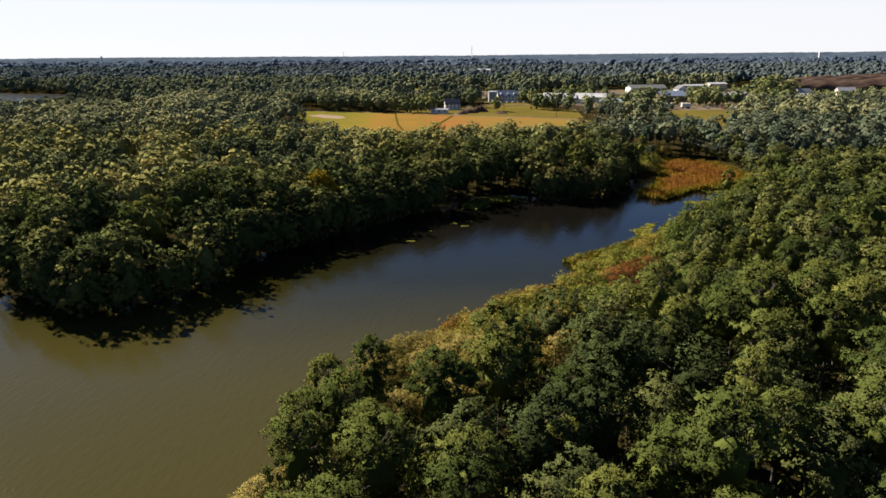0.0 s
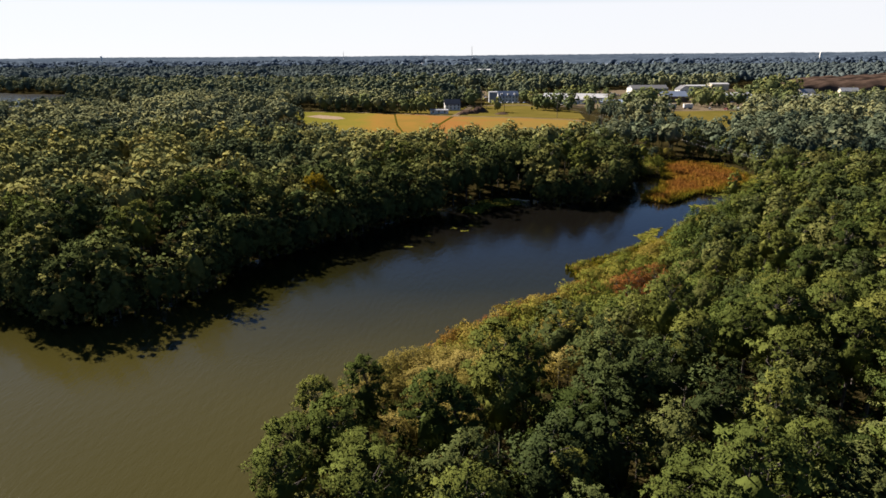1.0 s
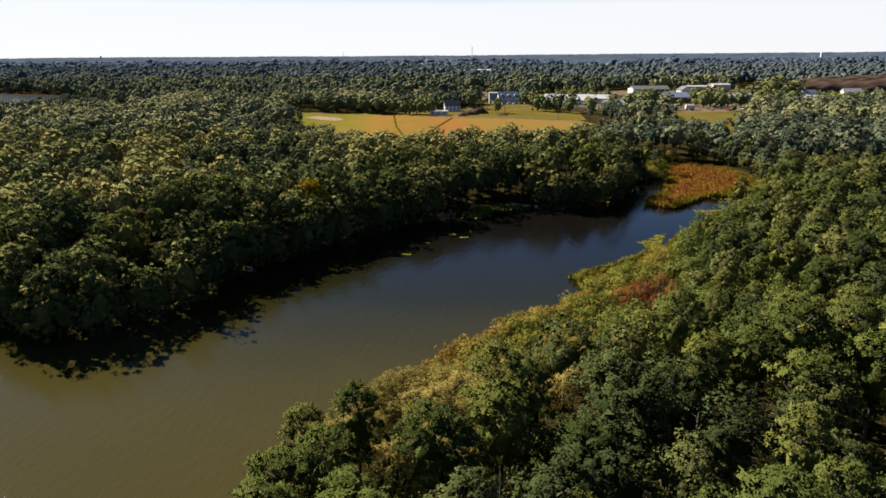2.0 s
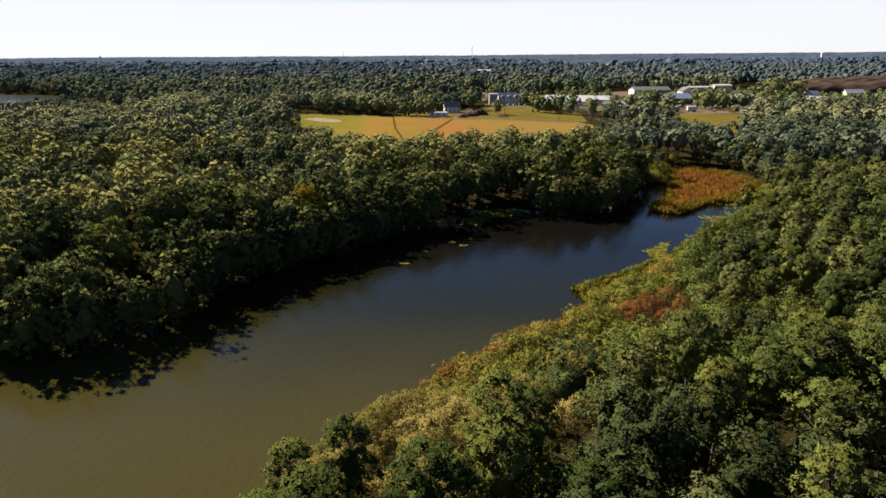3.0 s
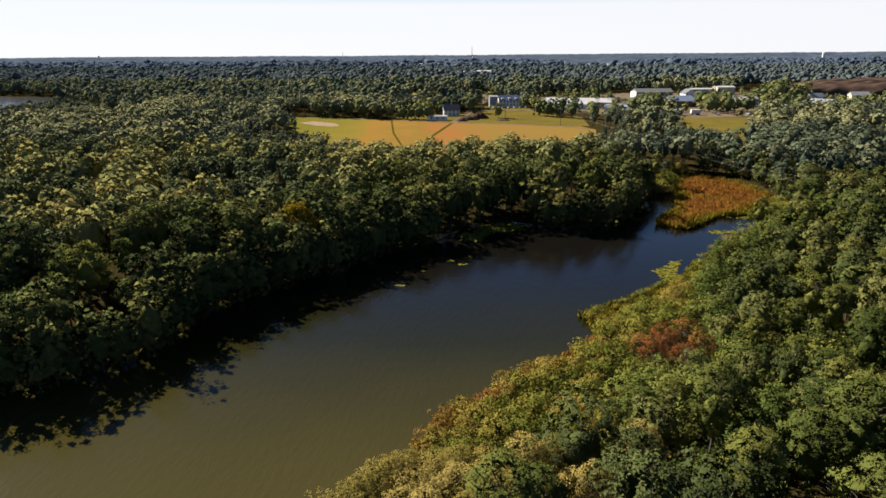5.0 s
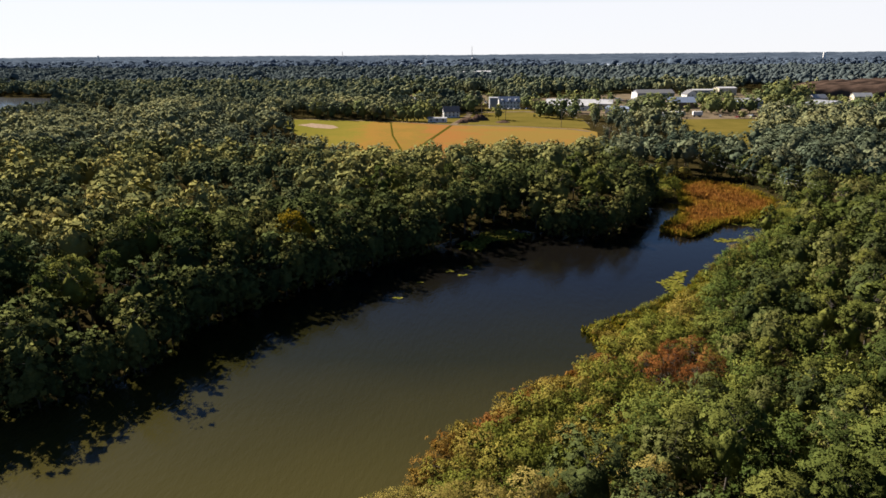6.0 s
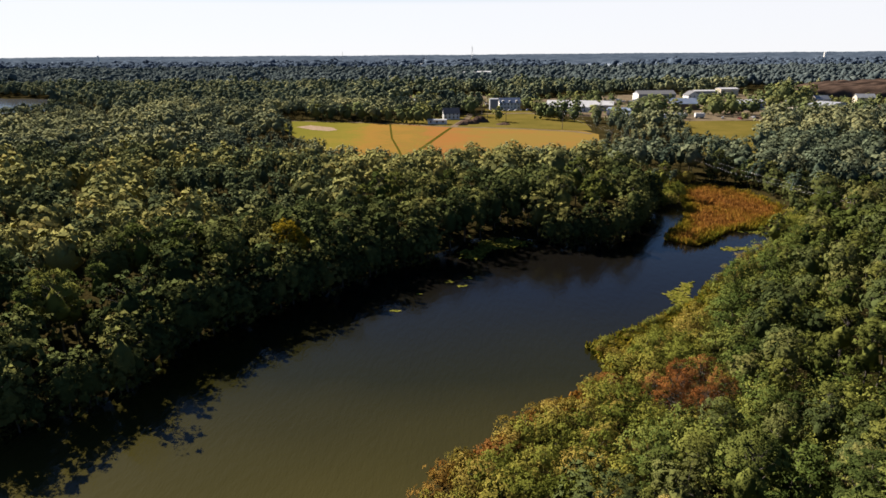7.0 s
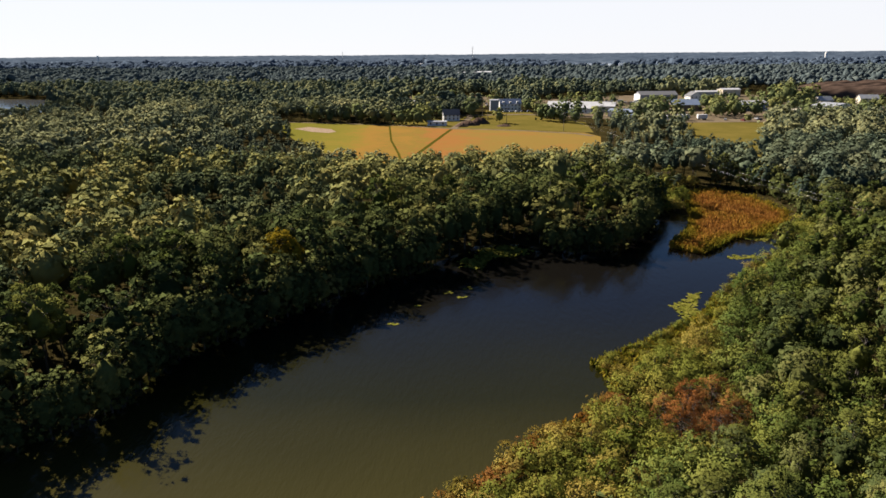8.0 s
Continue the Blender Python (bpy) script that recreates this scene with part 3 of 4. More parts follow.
def woods(name, xs, ys, kinds, scales, tints, label, mat=m_woods):
    """Many trees joined into one mesh."""
    V, F, T, N, o = [], [], [], [], 0
    zs = ground_z(xs, ys)
    for x, y, z, s, t in zip(xs, ys, zs, scales, tints):
        half = len(kinds) // 2
        v, f, soft = kinds[int(rng.integers(half)) + (half if t > 0.46 else 0)]
        a = rng.uniform(0, 6.283)
        c, q = math.cos(a) * s, math.sin(a) * s
        V.append(np.stack([v[:, 0] * c - v[:, 1] * q + x, v[:, 0] * q + v[:, 1] * c + y, v[:, 2] * s * rng.uniform(0.9, 1.1) + z], 1))
        N.append(np.stack([soft[:, 0] * math.cos(a) - soft[:, 1] * math.sin(a), soft[:, 0] * math.sin(a) + soft[:, 1] * math.cos(a), soft[:, 2]], 1))
        F.append(f + o)
        T.append(np.full(len(v), t))
        o += len(v)
    return tagged(new(name, tri_mesh(name, np.concatenate(V), np.concatenate(F), mat, np.concatenate(T), smooth=True, normals=np.concatenate(N))), label, "woods", kind="stuff")


def wood_tree(kind, tufts, count, size):
    """A tree of the farther woods: many small leafy tufts over a rounded inner crown, short trunk."""
    h = rng.uniform(12, 15)
    if kind == "pine":
        spread = rng.uniform(2.9, 3.9)
        c, r, heart = crown_form(h, spread, 0.4, tufts, 0.3, 0.4)
        inner = body(h * 0.82, 0.42, spread * 0.56, 0.4)
    else:
        spread = rng.uniform(3.8, 5.4)
        c, r, heart = oak_form(h, spread, tufts, 0.36)
        inner = body(h * 0.84, 0.38, spread * 0.64)
    v, f = joined([leaves(c, r, count, size, 0.85, 0.15, 0.5, 0.24, heart), cores(c[::2], r[::2] * 0.8, heart), inner, limb(np.array([0, 0, -0.5]), np.array([0, 0, h * 0.6]), 0.2, 0.1, 4)])
    return rounded(v, f, h, 0.4, spread, 0.45)


rest_x, rest_y = np.array(rest_x), np.array(rest_y)
tint = np.clip(0.42 + 0.25 * rng.normal(size=len(rest_x)) + 0.25 * np.array([noise.noise((x * 0.02, y * 0.02, 9.0)) for x, y in zip(rest_x, rest_y)]), 0, 1)
close = (rest_y < 300) | ((rest_x > 60) & (rest_y < 345))
thin = rng.random(len(rest_x)) < np.where(close, 0.70, 0.66)
rest_x, rest_y, tint, close = rest_x[thin], rest_y[thin], tint[thin], close[thin]
stand = np.array([noise.noise((x * 0.016, y * 0.016, 6.0)) for x, y in zip(rest_x, rest_y)])
pale = rng.random(len(rest_x)) < 0.48 + 1.3 * stand
tint = np.clip(np.where(pale, tint * 0.6 + 0.42, tint * 0.5 + 0.02), 0, 1)
before_field = np.clip(1 - edge_dist(FIELD, rest_x, rest_y) / 65, 0, 1) * (rest_y < 400)
grassy = inside(CREEK, rest_x, rest_y)
pond_side = (rest_x < -240) & (rest_y > 430)
grown = np.where(pond_side, 0.55, 1.0) * np.where(grassy, 0.35, 1.0) * (1 - 0.5 * before_field) * np.where(pale, rng.uniform(0.82, 1.14, len(rest_x)), rng.uniform(0.68, 1.02, len(rest_x)))
kinds = [wood_tree("pine", 56, 8, 0.28) for _ in range(8)] + [wood_tree("oak", 64, 8, 0.29) for _ in range(8)]
east = close & (rest_x > 60)
west = close & ~east
woods("woods", rest_x[west], rest_y[west], kinds, grown[west], tint[west], "mixed pine and oak woods, olive and dark green crowns")
woods("woods", rest_x[east], rest_y[east], kinds, grown[east], tint[east], "grey-green leafy woods beyond the marsh", m_grey_woods)
kinds = [wood_tree("pine" if k < 9 else "oak", 46, 5, 0.31) for k in range(18)]
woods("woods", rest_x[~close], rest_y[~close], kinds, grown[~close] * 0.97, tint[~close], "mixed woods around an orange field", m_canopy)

# farther woods: lumpy crowns, larger and sparser with distance
def far_band(name, y0, y1, step, spread, tufts, label, mat=m_canopy):
    x, y = scatter(-0.8 * y1, 0.8 * y1, y0, y1, step, 0.8)
    k = in_view(x, y, 30)
    x, y = x[k], y[k]
    d = np.min([edge_dist(p, x, y) for p in (POND, YARD, TOWN, FIELD, GLINT, MEADOW, LOT, CLEAR, CLEAR_WEST, CLEAR_EAST, CLEAR_LOT)], axis=0)
    x, y = x[d > spread * 0.7], y[d > spread * 0.7]
    pale = 0.5 * (rng.random(len(x)) < 0.42) - 0.16
    t = np.clip(0.33 + 0.8 * pale + 0.12 * rng.normal(size=len(x)) + 0.3 * np.array([noise.noise((a * 0.008, b * 0.008, 2.0)) for a, b in zip(x, y)]), 0, 1)
    trees = []
    for k in range(12):
        h, wide = 12.5 * rng.uniform(0.85, 1.1), spread * rng.uniform(0.75, 1.2)
        c, r, heart = crown_form(h, wide, 0.3, tufts, 0.26, 0.3 if k < 6 else 0.0)
        crown = [cores(c, r * 1.0, heart, 0.6)]
        if tufts > 10:
            crown.append(body(h * 0.84, 0.2, wide * 0.7))
        trees.append(rounded(*joined(crown), h, 0.3, wide, 0.15))
    return woods(name, x, y, trees, np.clip(rng.normal(0.95, 0.2, len(x)), 0.5, 1.5) * np.where((x < -300) & (y < 640), 0.5, 1.0), t, label, mat)


# Aerial haze painted into the base colour: bluer greens past 900 m.
m_far = plain("haze_tinted_canopy", [(0.34, (0.034, 0.046, 0.050)), (0.5, (0.055, 0.070, 0.070)), (0.66, (0.086, 0.099, 0.088))], 0.10, 1.0, bump=0.2)
m_distance = plain("haze_blue_woods", [(0.36, (0.026, 0.037, 0.054)), (0.5, (0.044, 0.060, 0.084)), (0.64, (0.075, 0.096, 0.124))], 0.012, 1.0)
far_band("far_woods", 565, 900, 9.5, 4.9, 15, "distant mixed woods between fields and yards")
far_band("far_woods_beyond", 900, 1700, 12.5, 5.6, 5, "distant haze-tinted woods stretching towards the horizon", m_far)
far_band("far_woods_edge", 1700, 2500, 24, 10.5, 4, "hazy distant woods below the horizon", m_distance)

# canopy that runs on to the horizon, in the bluest haze tint
ang = np.radians(np.linspace(-43, 43, 600))
dist = 2150 * (4850 / 2150) ** np.linspace(0, 1, 100)
A, D = np.meshgrid(ang, dist, indexing="ij")
X, Y = np.sin(A) * D, np.cos(A) * D
bump_z = np.array([noise.noise((x * 0.03, y * 0.03, 0.0)) * 3.2 + noise.noise((x * 0.002, y * 0.002, 3.0)) * 4.0 for x, y in zip(X.ravel(), Y.ravel())])
Z = 11 + bump_z.reshape(X.shape) + 22 * np.clip((D - 2400) / 2400, 0, 1) ** 1.5 + 9 * np.clip(X / 2600, 0, 1) * np.clip((D - 3400) / 1400, 0, 1)
shore = np.clip(edge_dist(GLINT, X, Y) / 160, 0, 1)
Z = Z * shore + 2.0 * (1 - shore)
I = np.arange(X.size).reshape(X.shape)
F = np.stack([I[:-1, :-1], I[:-1, 1:], I[1:, 1:], I[1:, :-1]], -1).reshape(-1, 4)
tagged(new("backdrop", tri_mesh("backdrop", np.stack([X, Y, Z], -1).reshape(-1, 3), F, m_distance)), "endless woods, tinted blue for haze, fading to a low horizon", "woods", kind="structure")
sheet("distant_lake_water", GLINT, 3.2, m_open_water, "pale sliver of a lake near the horizon", "water")

# ---------------------------------------------------------------- fields, marsh, lilies
m_field, n, l, b = material("dry_field_grass")
f = mix_fac(n, l, noise_tex(n, l, 0.028, 6.0, 0.7), noise_tex(n, l, 0.4, 5.0, 0.75), 0.34)
sep = n.new("ShaderNodeSeparateXYZ")
l.new(n.new("ShaderNodeNewGeometry").outputs["Position"], sep.inputs["Vector"])
mr = n.new("ShaderNodeMapRange")
mr.inputs["From Min"].default_value, mr.inputs["From Max"].default_value = -110, 20
l.new(sep.outputs["X"], mr.inputs["Value"])
f = mix_fac(n, l, f, mr.outputs["Result"], 0.42)
l.new(ramp(n, l, f, [(0.30, (0.098, 0.092, 0.016)), (0.42, (0.130, 0.106, 0.020)), (0.49, (0.180, 0.100, 0.024)), (0.55, (0.140, 0.096, 0.022)), (0.61, (0.190, 0.085, 0.026)), (0.70, (0.150, 0.100, 0.026))]), b.inputs["Base Color"])
b.inputs["Roughness"].default_value, b.inputs["Specular IOR Level"].default_value = 0.95, 0.0
m_green = plain("meadow_grass", [(0.3, (0.066, 0.058, 0.012)), (0.7, (0.115, 0.088, 0.022))], 0.05, 0.95)
m_dirt = plain("pale_dirt", [(0.3, (0.070, 0.054, 0.035)), (0.7, (0.145, 0.115, 0.078))], 0.15, 0.95)
m_sand = plain("bare_sand", [(0.3, (0.14, 0.10, 0.065)), (0.7, (0.26, 0.20, 0.145))], 0.4, 0.95)
m_heap = plain("brown_earth", [(0.3, (0.035, 0.024, 0.018)), (0.7, (0.085, 0.058, 0.045))], 0.08, 0.95, bump=0.6)
sheet("field", FIELD, 2.65, m_field, "orange and yellow-green mown field beyond the woods", "field")
sheet("meadow", MEADOW, 2.65, m_green, "small green meadow in front of parked trailers", "field")
sheet("lawn", YARD, 2.60, m_green, "dry grass yard round the farmhouse", "lawn")
sheet("car_park", LOT, 2.61, m_dirt, "pale gravel car park behind the farm", "car park")
sheet("yard_ground", TOWN, 2.62, m_dirt, "pale dirt and gravel of a works yard", "ground")


def lane(name, pts, width, z, mat, label):
    """A strip of ground along a line of points."""
    bm = bmesh.new()
    prev = None
    for i, p in enumerate(pts):
        a, c = Vector(pts[max(i - 1, 0)]), Vector(pts[min(i + 1, len(pts) - 1)])
        t = (c - a).normalized()
        side = Vector((-t.y, t.x)) * width / 2
        q = Vector(p)
        cur = [bm.verts.new((*(q + side), z)), bm.verts.new((*(q - side), z))]
        if prev:
            bm.faces.new([prev[1], cur[1], cur[0], prev[0]])
        prev = cur
    me = bpy.data.meshes.new(name)
    bm.to_mesh(me)
    bm.free()
    me.materials.append(mat)
    return tagged(new(name, me), label, "path", kind="structure")


m_track = plain("dark_grass_track", [(0.3, (0.032, 0.034, 0.005)), (0.7, (0.06, 0.05, 0.008))], 0.3, 0.95)
lane("field_lane", [(-136, 513), (-90, 502), (-46, 489), (-5, 467), (17, 463), (42, 455), (72, 440), (80, 428)], 4.0, 2.70, m_dirt, "pale dirt lane along the far side of the field")
lane("field_track", [(-49, 484), (-40, 410), (-31, 360), (-26.5, 330)], 1.2, 2.69, m_track, "dark worn line across the orange field")
lane("field_ditch", [(-6, 464), (-15.5, 400), (-25, 334)], 2.2, 2.68, m_track, "green grassy strip running diagonally across the field")
lane("farm_drive", [(-5, 467), (2, 505), (7, 538), (8, 560)], 5.0, 2.69, m_dirt, "pale dirt drive beside the white farmhouse")
lane("road", [(-60, 575), (7, 559), (53, 566), (100, 540), (150, 503), (230, 508)], 7.0, 2.71, m_dirt, "pale road past the works yard")
sheet("bare_patch", [(-112, 470), (-96, 452), (-84, 446), (-80, 452), (-86, 466), (-104, 480)], 2.69, m_sand, "bare sandy patch in the field", "ground")


def blades(poly, per_m2, h, w, z, tint_of):
    """Upright tufts of grass or reed over a polygon, as triangles."""
    x0, x1 = min(p[0] for p in poly), max(p[0] for p in poly)
    y0, y1 = min(p[1] for p in poly), max(p[1] for p in poly)
    k = int((x1 - x0) * (y1 - y0) * per_m2)
    x, y = rng.uniform(x0, x1, k), rng.uniform(y0, y1, k)
    ok = inside(poly, x, y)
    x, y = x[ok], y[ok]
    k = len(x)
    a = rng.uniform(0, 6.283, k)
    side = np.stack([np.cos(a), np.sin(a), np.zeros(k)], 1) * (w * rng.uniform(0.6, 1.4, (k, 1)))
    base = np.stack([x, y, np.full(k, z)], 1)
    hh = h * rng.uniform(0.5, 1.2, k) * (1 + 0.3 * np.sin(x * 0.7) * np.cos(y * 0.6))
    tip = base + np.stack([rng.normal(size=k) * 0.3, rng.normal(size=k) * 0.3, hh], 1)
    v = np.stack([base - side, base + side, tip + side * 0.6, tip - side * 0.6], 1).reshape(-1, 3)
    t = np.repeat(np.clip(tint_of(x, y) + rng.normal(size=k) * 0.08, 0, 1), 4)
    return v, np.arange(len(v)).reshape(-1, 4), t


def marsh_tint(x, y):
    d = -edge_dist(MARSH, x, y)
    return np.clip(0.12 + d * 0.11, 0, 0.72) + 0.12 * np.sin(x * 0.21 + y * 0.13)


v, f, t = blades(MARSH, 9, 1.5, 0.16, 0.25, marsh_tint)
tagged(new("marsh_reeds", tri_mesh("marsh_reeds", v, f, m_reed, t)), "orange and rust marsh reeds with a green fringe", "reeds", kind="stuff")


FRINGE = [(22.5, 142), (27, 145), (36, 152), (50, 164), (57, 176), (61, 172), (53, 158), (42, 146), (33, 138), (27, 132), (24, 131), (24, 137)]
v, f, t = blades(FRINGE, 7, 0.75, 0.2, 0.2, lambda x, y: 0.05 + 0.12 * np.abs(np.sin(x * 0.31 + y * 0.17)))
tagged(new("shore_grass", tri_mesh("shore_grass", v, f, m_reed, t)), "yellow-green marsh grass on a low spit", "grass", kind="stuff")
RIM = [(-4, 106), (3.5, 111.8), (8.5, 116.8), (9.5, 119.8), (16, 123.8), (23, 131), (25, 129), (18, 121), (13, 116), (6, 108), (-1, 103)]
v, f, t = blades(RIM, 7, 0.75, 0.18, 0.15, lambda x, y: 0.38 + 0.3 * np.abs(np.sin(x * 0.4)))
tagged(new("rim_reeds", tri_mesh("rim_reeds", v, f, m_reed, t)), "rust and orange reeds along the water's edge", "reeds", kind="stuff")


def pads(name, poly, per_m2, size, lift, label):
    """Floating leaves: small tilted discs over a polygon."""
    x0, x1 = min(p[0] for p in poly), max(p[0] for p in poly)
    y0, y1 = min(p[1] for p in poly), max(p[1] for p in poly)
    k = int((x1 - x0) * (y1 - y0) * per_m2)
    x, y = rng.uniform(x0, x1, k), rng.uniform(y0, y1, k)
    e = edge_dist(poly, x, y)
    ok = e < -0.1 - 0.8 * rng.random(k) ** 2 + 0.9 * (rng.random(k) < 0.1)
    x, y = x[ok], y[ok]
    k = len(x)
    a = np.arange(6) * math.pi / 3
    s = size * rng.uniform(0.5, 1.3, (k, 1))
    z = 0.03 + lift * rng.random(k)
    tx, ty = rng.normal(size=(k, 1)) * 0.18 * (lift + 0.1) * 3, rng.normal(size=(k, 1)) * 0.18 * (lift + 0.1) * 3
    cx, cy = np.cos(a) * s, np.sin(a) * s
    v = np.stack([x[:, None] + cx, y[:, None] + cy, np.maximum(z[:, None] + cx * tx + cy * ty, 0.015)], -1).reshape(-1, 3)
    f = np.arange(len(v)).reshape(-1, 6)
    return tagged(new(name, tri_mesh(name, v, f, m_pad, np.repeat(rng.random(k), 6))), label, "water plants", kind="stuff")


pads("lily_bed", [(-1, 197), (4, 200), (6, 208), (14, 211), (21, 206.5), (15, 201), (8, 198.5), (6, 190), (1, 192)], 5, 0.45, 0.5, "yellow-green lily bed beside the dark bank")
pads("lily_patch", [(44.5, 167.5), (46, 161), (50, 163), (50, 168), (54, 176), (51, 175)], 6, 0.4, 0.15, "yellow-green floating plants off the shore")
pads("lily_patch", [(69, 201), (72, 199.5), (77, 200.5), (79, 203), (72, 203.5)], 6, 0.4, 0.05, "yellow-green floating plants off the shore")
pads("lily_mat", [(79, 218.5), (88, 220), (100, 231), (108, 243), (113, 240), (104, 224), (96, 218), (92, 221), (86, 216)], 6, 0.45, 0.1, "green mat of floating plants beside the marsh")
for x, y in ((2.1, 178.2), (-8.3, 167.1), (-2.1, 175.4), (0.4, 172.0), (-13.0, 157.7), (0.8, 172.4)):
    pads("lily_pads", [(x - 0.9, y - 0.7), (x + 0.9, y - 0.6), (x + 1.0, y + 0.7), (x - 0.8, y + 0.8)], 4, 0.45, 0.02, "small floating cluster of lily leaves")

# ---------------------------------------------------------------- farm, works yard and far landmarks
m_white = plain("white_siding", [(0.3, (0.50, 0.50, 0.48)), (0.7, (0.66, 0.65, 0.62))], 0.4, 0.7)
m_cream = plain("cream_siding", [(0.3, (0.38, 0.33, 0.24)), (0.7, (0.50, 0.44, 0.34))], 0.4, 0.7)
m_grey = plain("grey_cladding", [(0.3, (0.17, 0.18, 0.20)), (0.7, (0.26, 0.27, 0.29))], 0.3, 0.6)
m_blue = plain("blue_cladding", [(0.3, (0.11, 0.15, 0.22)), (0.7, (0.17, 0.21, 0.29))], 0.3, 0.6)
m_brown = plain("brown_siding", [(0.3, (0.11, 0.075, 0.05)), (0.7, (0.18, 0.13, 0.09))], 0.4, 0.8)
m_shingle = plain("grey_shingle", [(0.3, (0.050, 0.052, 0.060)), (0.7, (0.095, 0.097, 0.105))], 0.8, 0.85)
m_metal_roof = plain("pale_metal_roof", [(0.3, (0.26, 0.265, 0.27)), (0.7, (0.40, 0.40, 0.40))], 0.2, 0.5)
m_dark = plain("dark_opening", [(0.3, (0.010, 0.010, 0.012)), (0.7, (0.022, 0.022, 0.024))], 1.0, 0.6)
m_glass = plain("window_glass", [(0.3, (0.012, 0.016, 0.022)), (0.7, (0.022, 0.028, 0.034))], 1.0, 0.08)
m_tyre = plain("black_rubber", [(0.3, (0.012, 0.012, 0.012)), (0.7, (0.022, 0.022, 0.022))], 4.0, 0.8)
m_steel = plain("galvanised_steel", [(0.3, (0.20, 0.20, 0.21)), (0.7, (0.32, 0.32, 0.33))], 1.0, 0.45, metal=0.6)
m_wood = plain("weathered_pole", [(0.3, (0.075, 0.058, 0.042)), (0.7, (0.14, 0.11, 0.085))], 2.0, 0.9)


def box(bm, x0, x1, y0, y1, z0, z1):
    v = [bm.verts.new(p) for p in ((x0, y0, z0), (x1, y0, z0), (x1, y1, z0), (x0, y1, z0), (x0, y0, z1), (x1, y0, z1), (x1, y1, z1), (x0, y1, z1))]
    for f in ((0, 3, 2, 1), (4, 5, 6, 7), (0, 1, 5, 4), (1, 2, 6, 5), (2, 3, 7, 6), (3, 0, 4, 7)):
        bm.faces.new([v[i] for i in f])


def slab(name, x0, x1, y0, y1, z0, z1, mat, parent, label=""):
    bm = bmesh.new()
    box(bm, x0, x1, y0, y1, z0, z1)
    return part(name, bm, mat, parent, label)


def window(top, face, a, b, w, h, depth):
    """A window with frame and pane; face 'front' looks to -Y, 'side' to -X."""
    if face == "front":
        fr = slab("window", a - w / 2 - 0.1, a + w / 2 + 0.1, depth - 0.08, depth + 0.05, b - 0.1, b + h + 0.1, m_white, top)
        slab("pane", a - w / 2, a + w / 2, depth - 0.11, depth - 0.06, b, b + h, m_glass, fr, "dark window glass")
    else:
        fr = slab("window", depth - 0.08, depth + 0.05, a - w / 2 - 0.1, a + w / 2 + 0.1, b - 0.1, b + h + 0.1, m_white, top)
        slab("pane", depth - 0.11, depth - 0.06, a - w / 2, a + w / 2, b, b + h, m_glass, fr, "dark window glass")


def house(name, label, category, x, y, w, dp, eave, ridge, wall, roof, turn=0.0, storeys=2, cols=4, along="x", doors=0, dormers=0, eaves=0.4):
    """A gabled building: walls, pitched roof with overhang, windows, doors."""
    top = tagged(new(name), label, category)
    bm = bmesh.new()
    hw, hd = w / 2, dp / 2
    box(bm, -hw, hw, -hd, hd, -0.4, eave)
    peak = [(-hw, 0, ridge), (hw, 0, ridge)] if along == "x" else [(0, -hd, ridge), (0, hd, ridge)]
    for i, p in enumerate(peak):
        if along == "x":
            sx = -hw if i == 0 else hw
            tri = [(sx, -hd, eave), (sx, hd, eave), p]
        else:
            sy = -hd if i == 0 else hd
            tri = [(-hw, sy, eave), (hw, sy, eave), p]
        bm.faces.new([bm.verts.new(q) for q in tri])
    part("wall", bm, wall, top)
    bm = bmesh.new()
    run = hd if along == "x" else hw
    rise = ridge - eave
    over = eaves
    low = eave - rise / run * over
    for sgn in (-1, 1):
        if along == "x":
            q = [(-hw - over, sgn * (run + over), low), (hw + over, sgn * (run + over), low), (hw + over, 0, ridge), (-hw - over, 0, ridge)]
        else:
            q = [(sgn * (run + over), -hd - over, low), (sgn * (run + over), hd + over, low), (0, hd + over, ridge), (0, -hd - over, ridge)]
        lo = [bm.verts.new((a, b, c + 0.03)) for a, b, c in q]
        hi = [bm.verts.new((a, b, c + 0.25)) for a, b, c in q]
        bm.faces.new(lo)
        bm.faces.new(hi)
        for i in range(4):
            bm.faces.new([lo[i], lo[(i + 1) % 4], hi[(i + 1) % 4], hi[i]])
    bmesh.ops.recalc_face_normals(bm, faces=bm.faces[:])
    part("roof", bm, roof, top)
    for k in range(storeys):
        z = 0.9 + k * (eave / max(storeys, 1))
        for i in range(cols):
            window(top, "front", -hw + w * (i + 0.5) / cols, z, 1.0, 1.4, -hd)
        for i in range(2):
            window(top, "side", -hd + dp * (i + 0.5) / 2, z, 1.0, 1.4, -hw)
    for i in range(doors):
        a = -hw * 0.1 + w * 0.5 * i / max(doors, 1)
        slab("door", a, a + w * 0.09, -hd - 0.06, -hd + 0.04, 0, eave * 0.72, m_dark, top, "open dark bay door")
    for i in range(dormers):
        a = -hw + w * (i + 0.5) / dormers
        dm = slab("dormer", a - 0.9, a + 0.9, -hd + 0.3, -0.6, eave + 0.2, eave + 2.1, m_white, top, "white roof dormer")
        slab("pane", a - 0.5, a + 0.5, -hd + 0.24, -hd + 0.34, eave + 0.6, eave + 1.7, m_glass, dm)
    top.matrix_basis = pose(x, y, 2.62, 0, 0, turn)
    return top


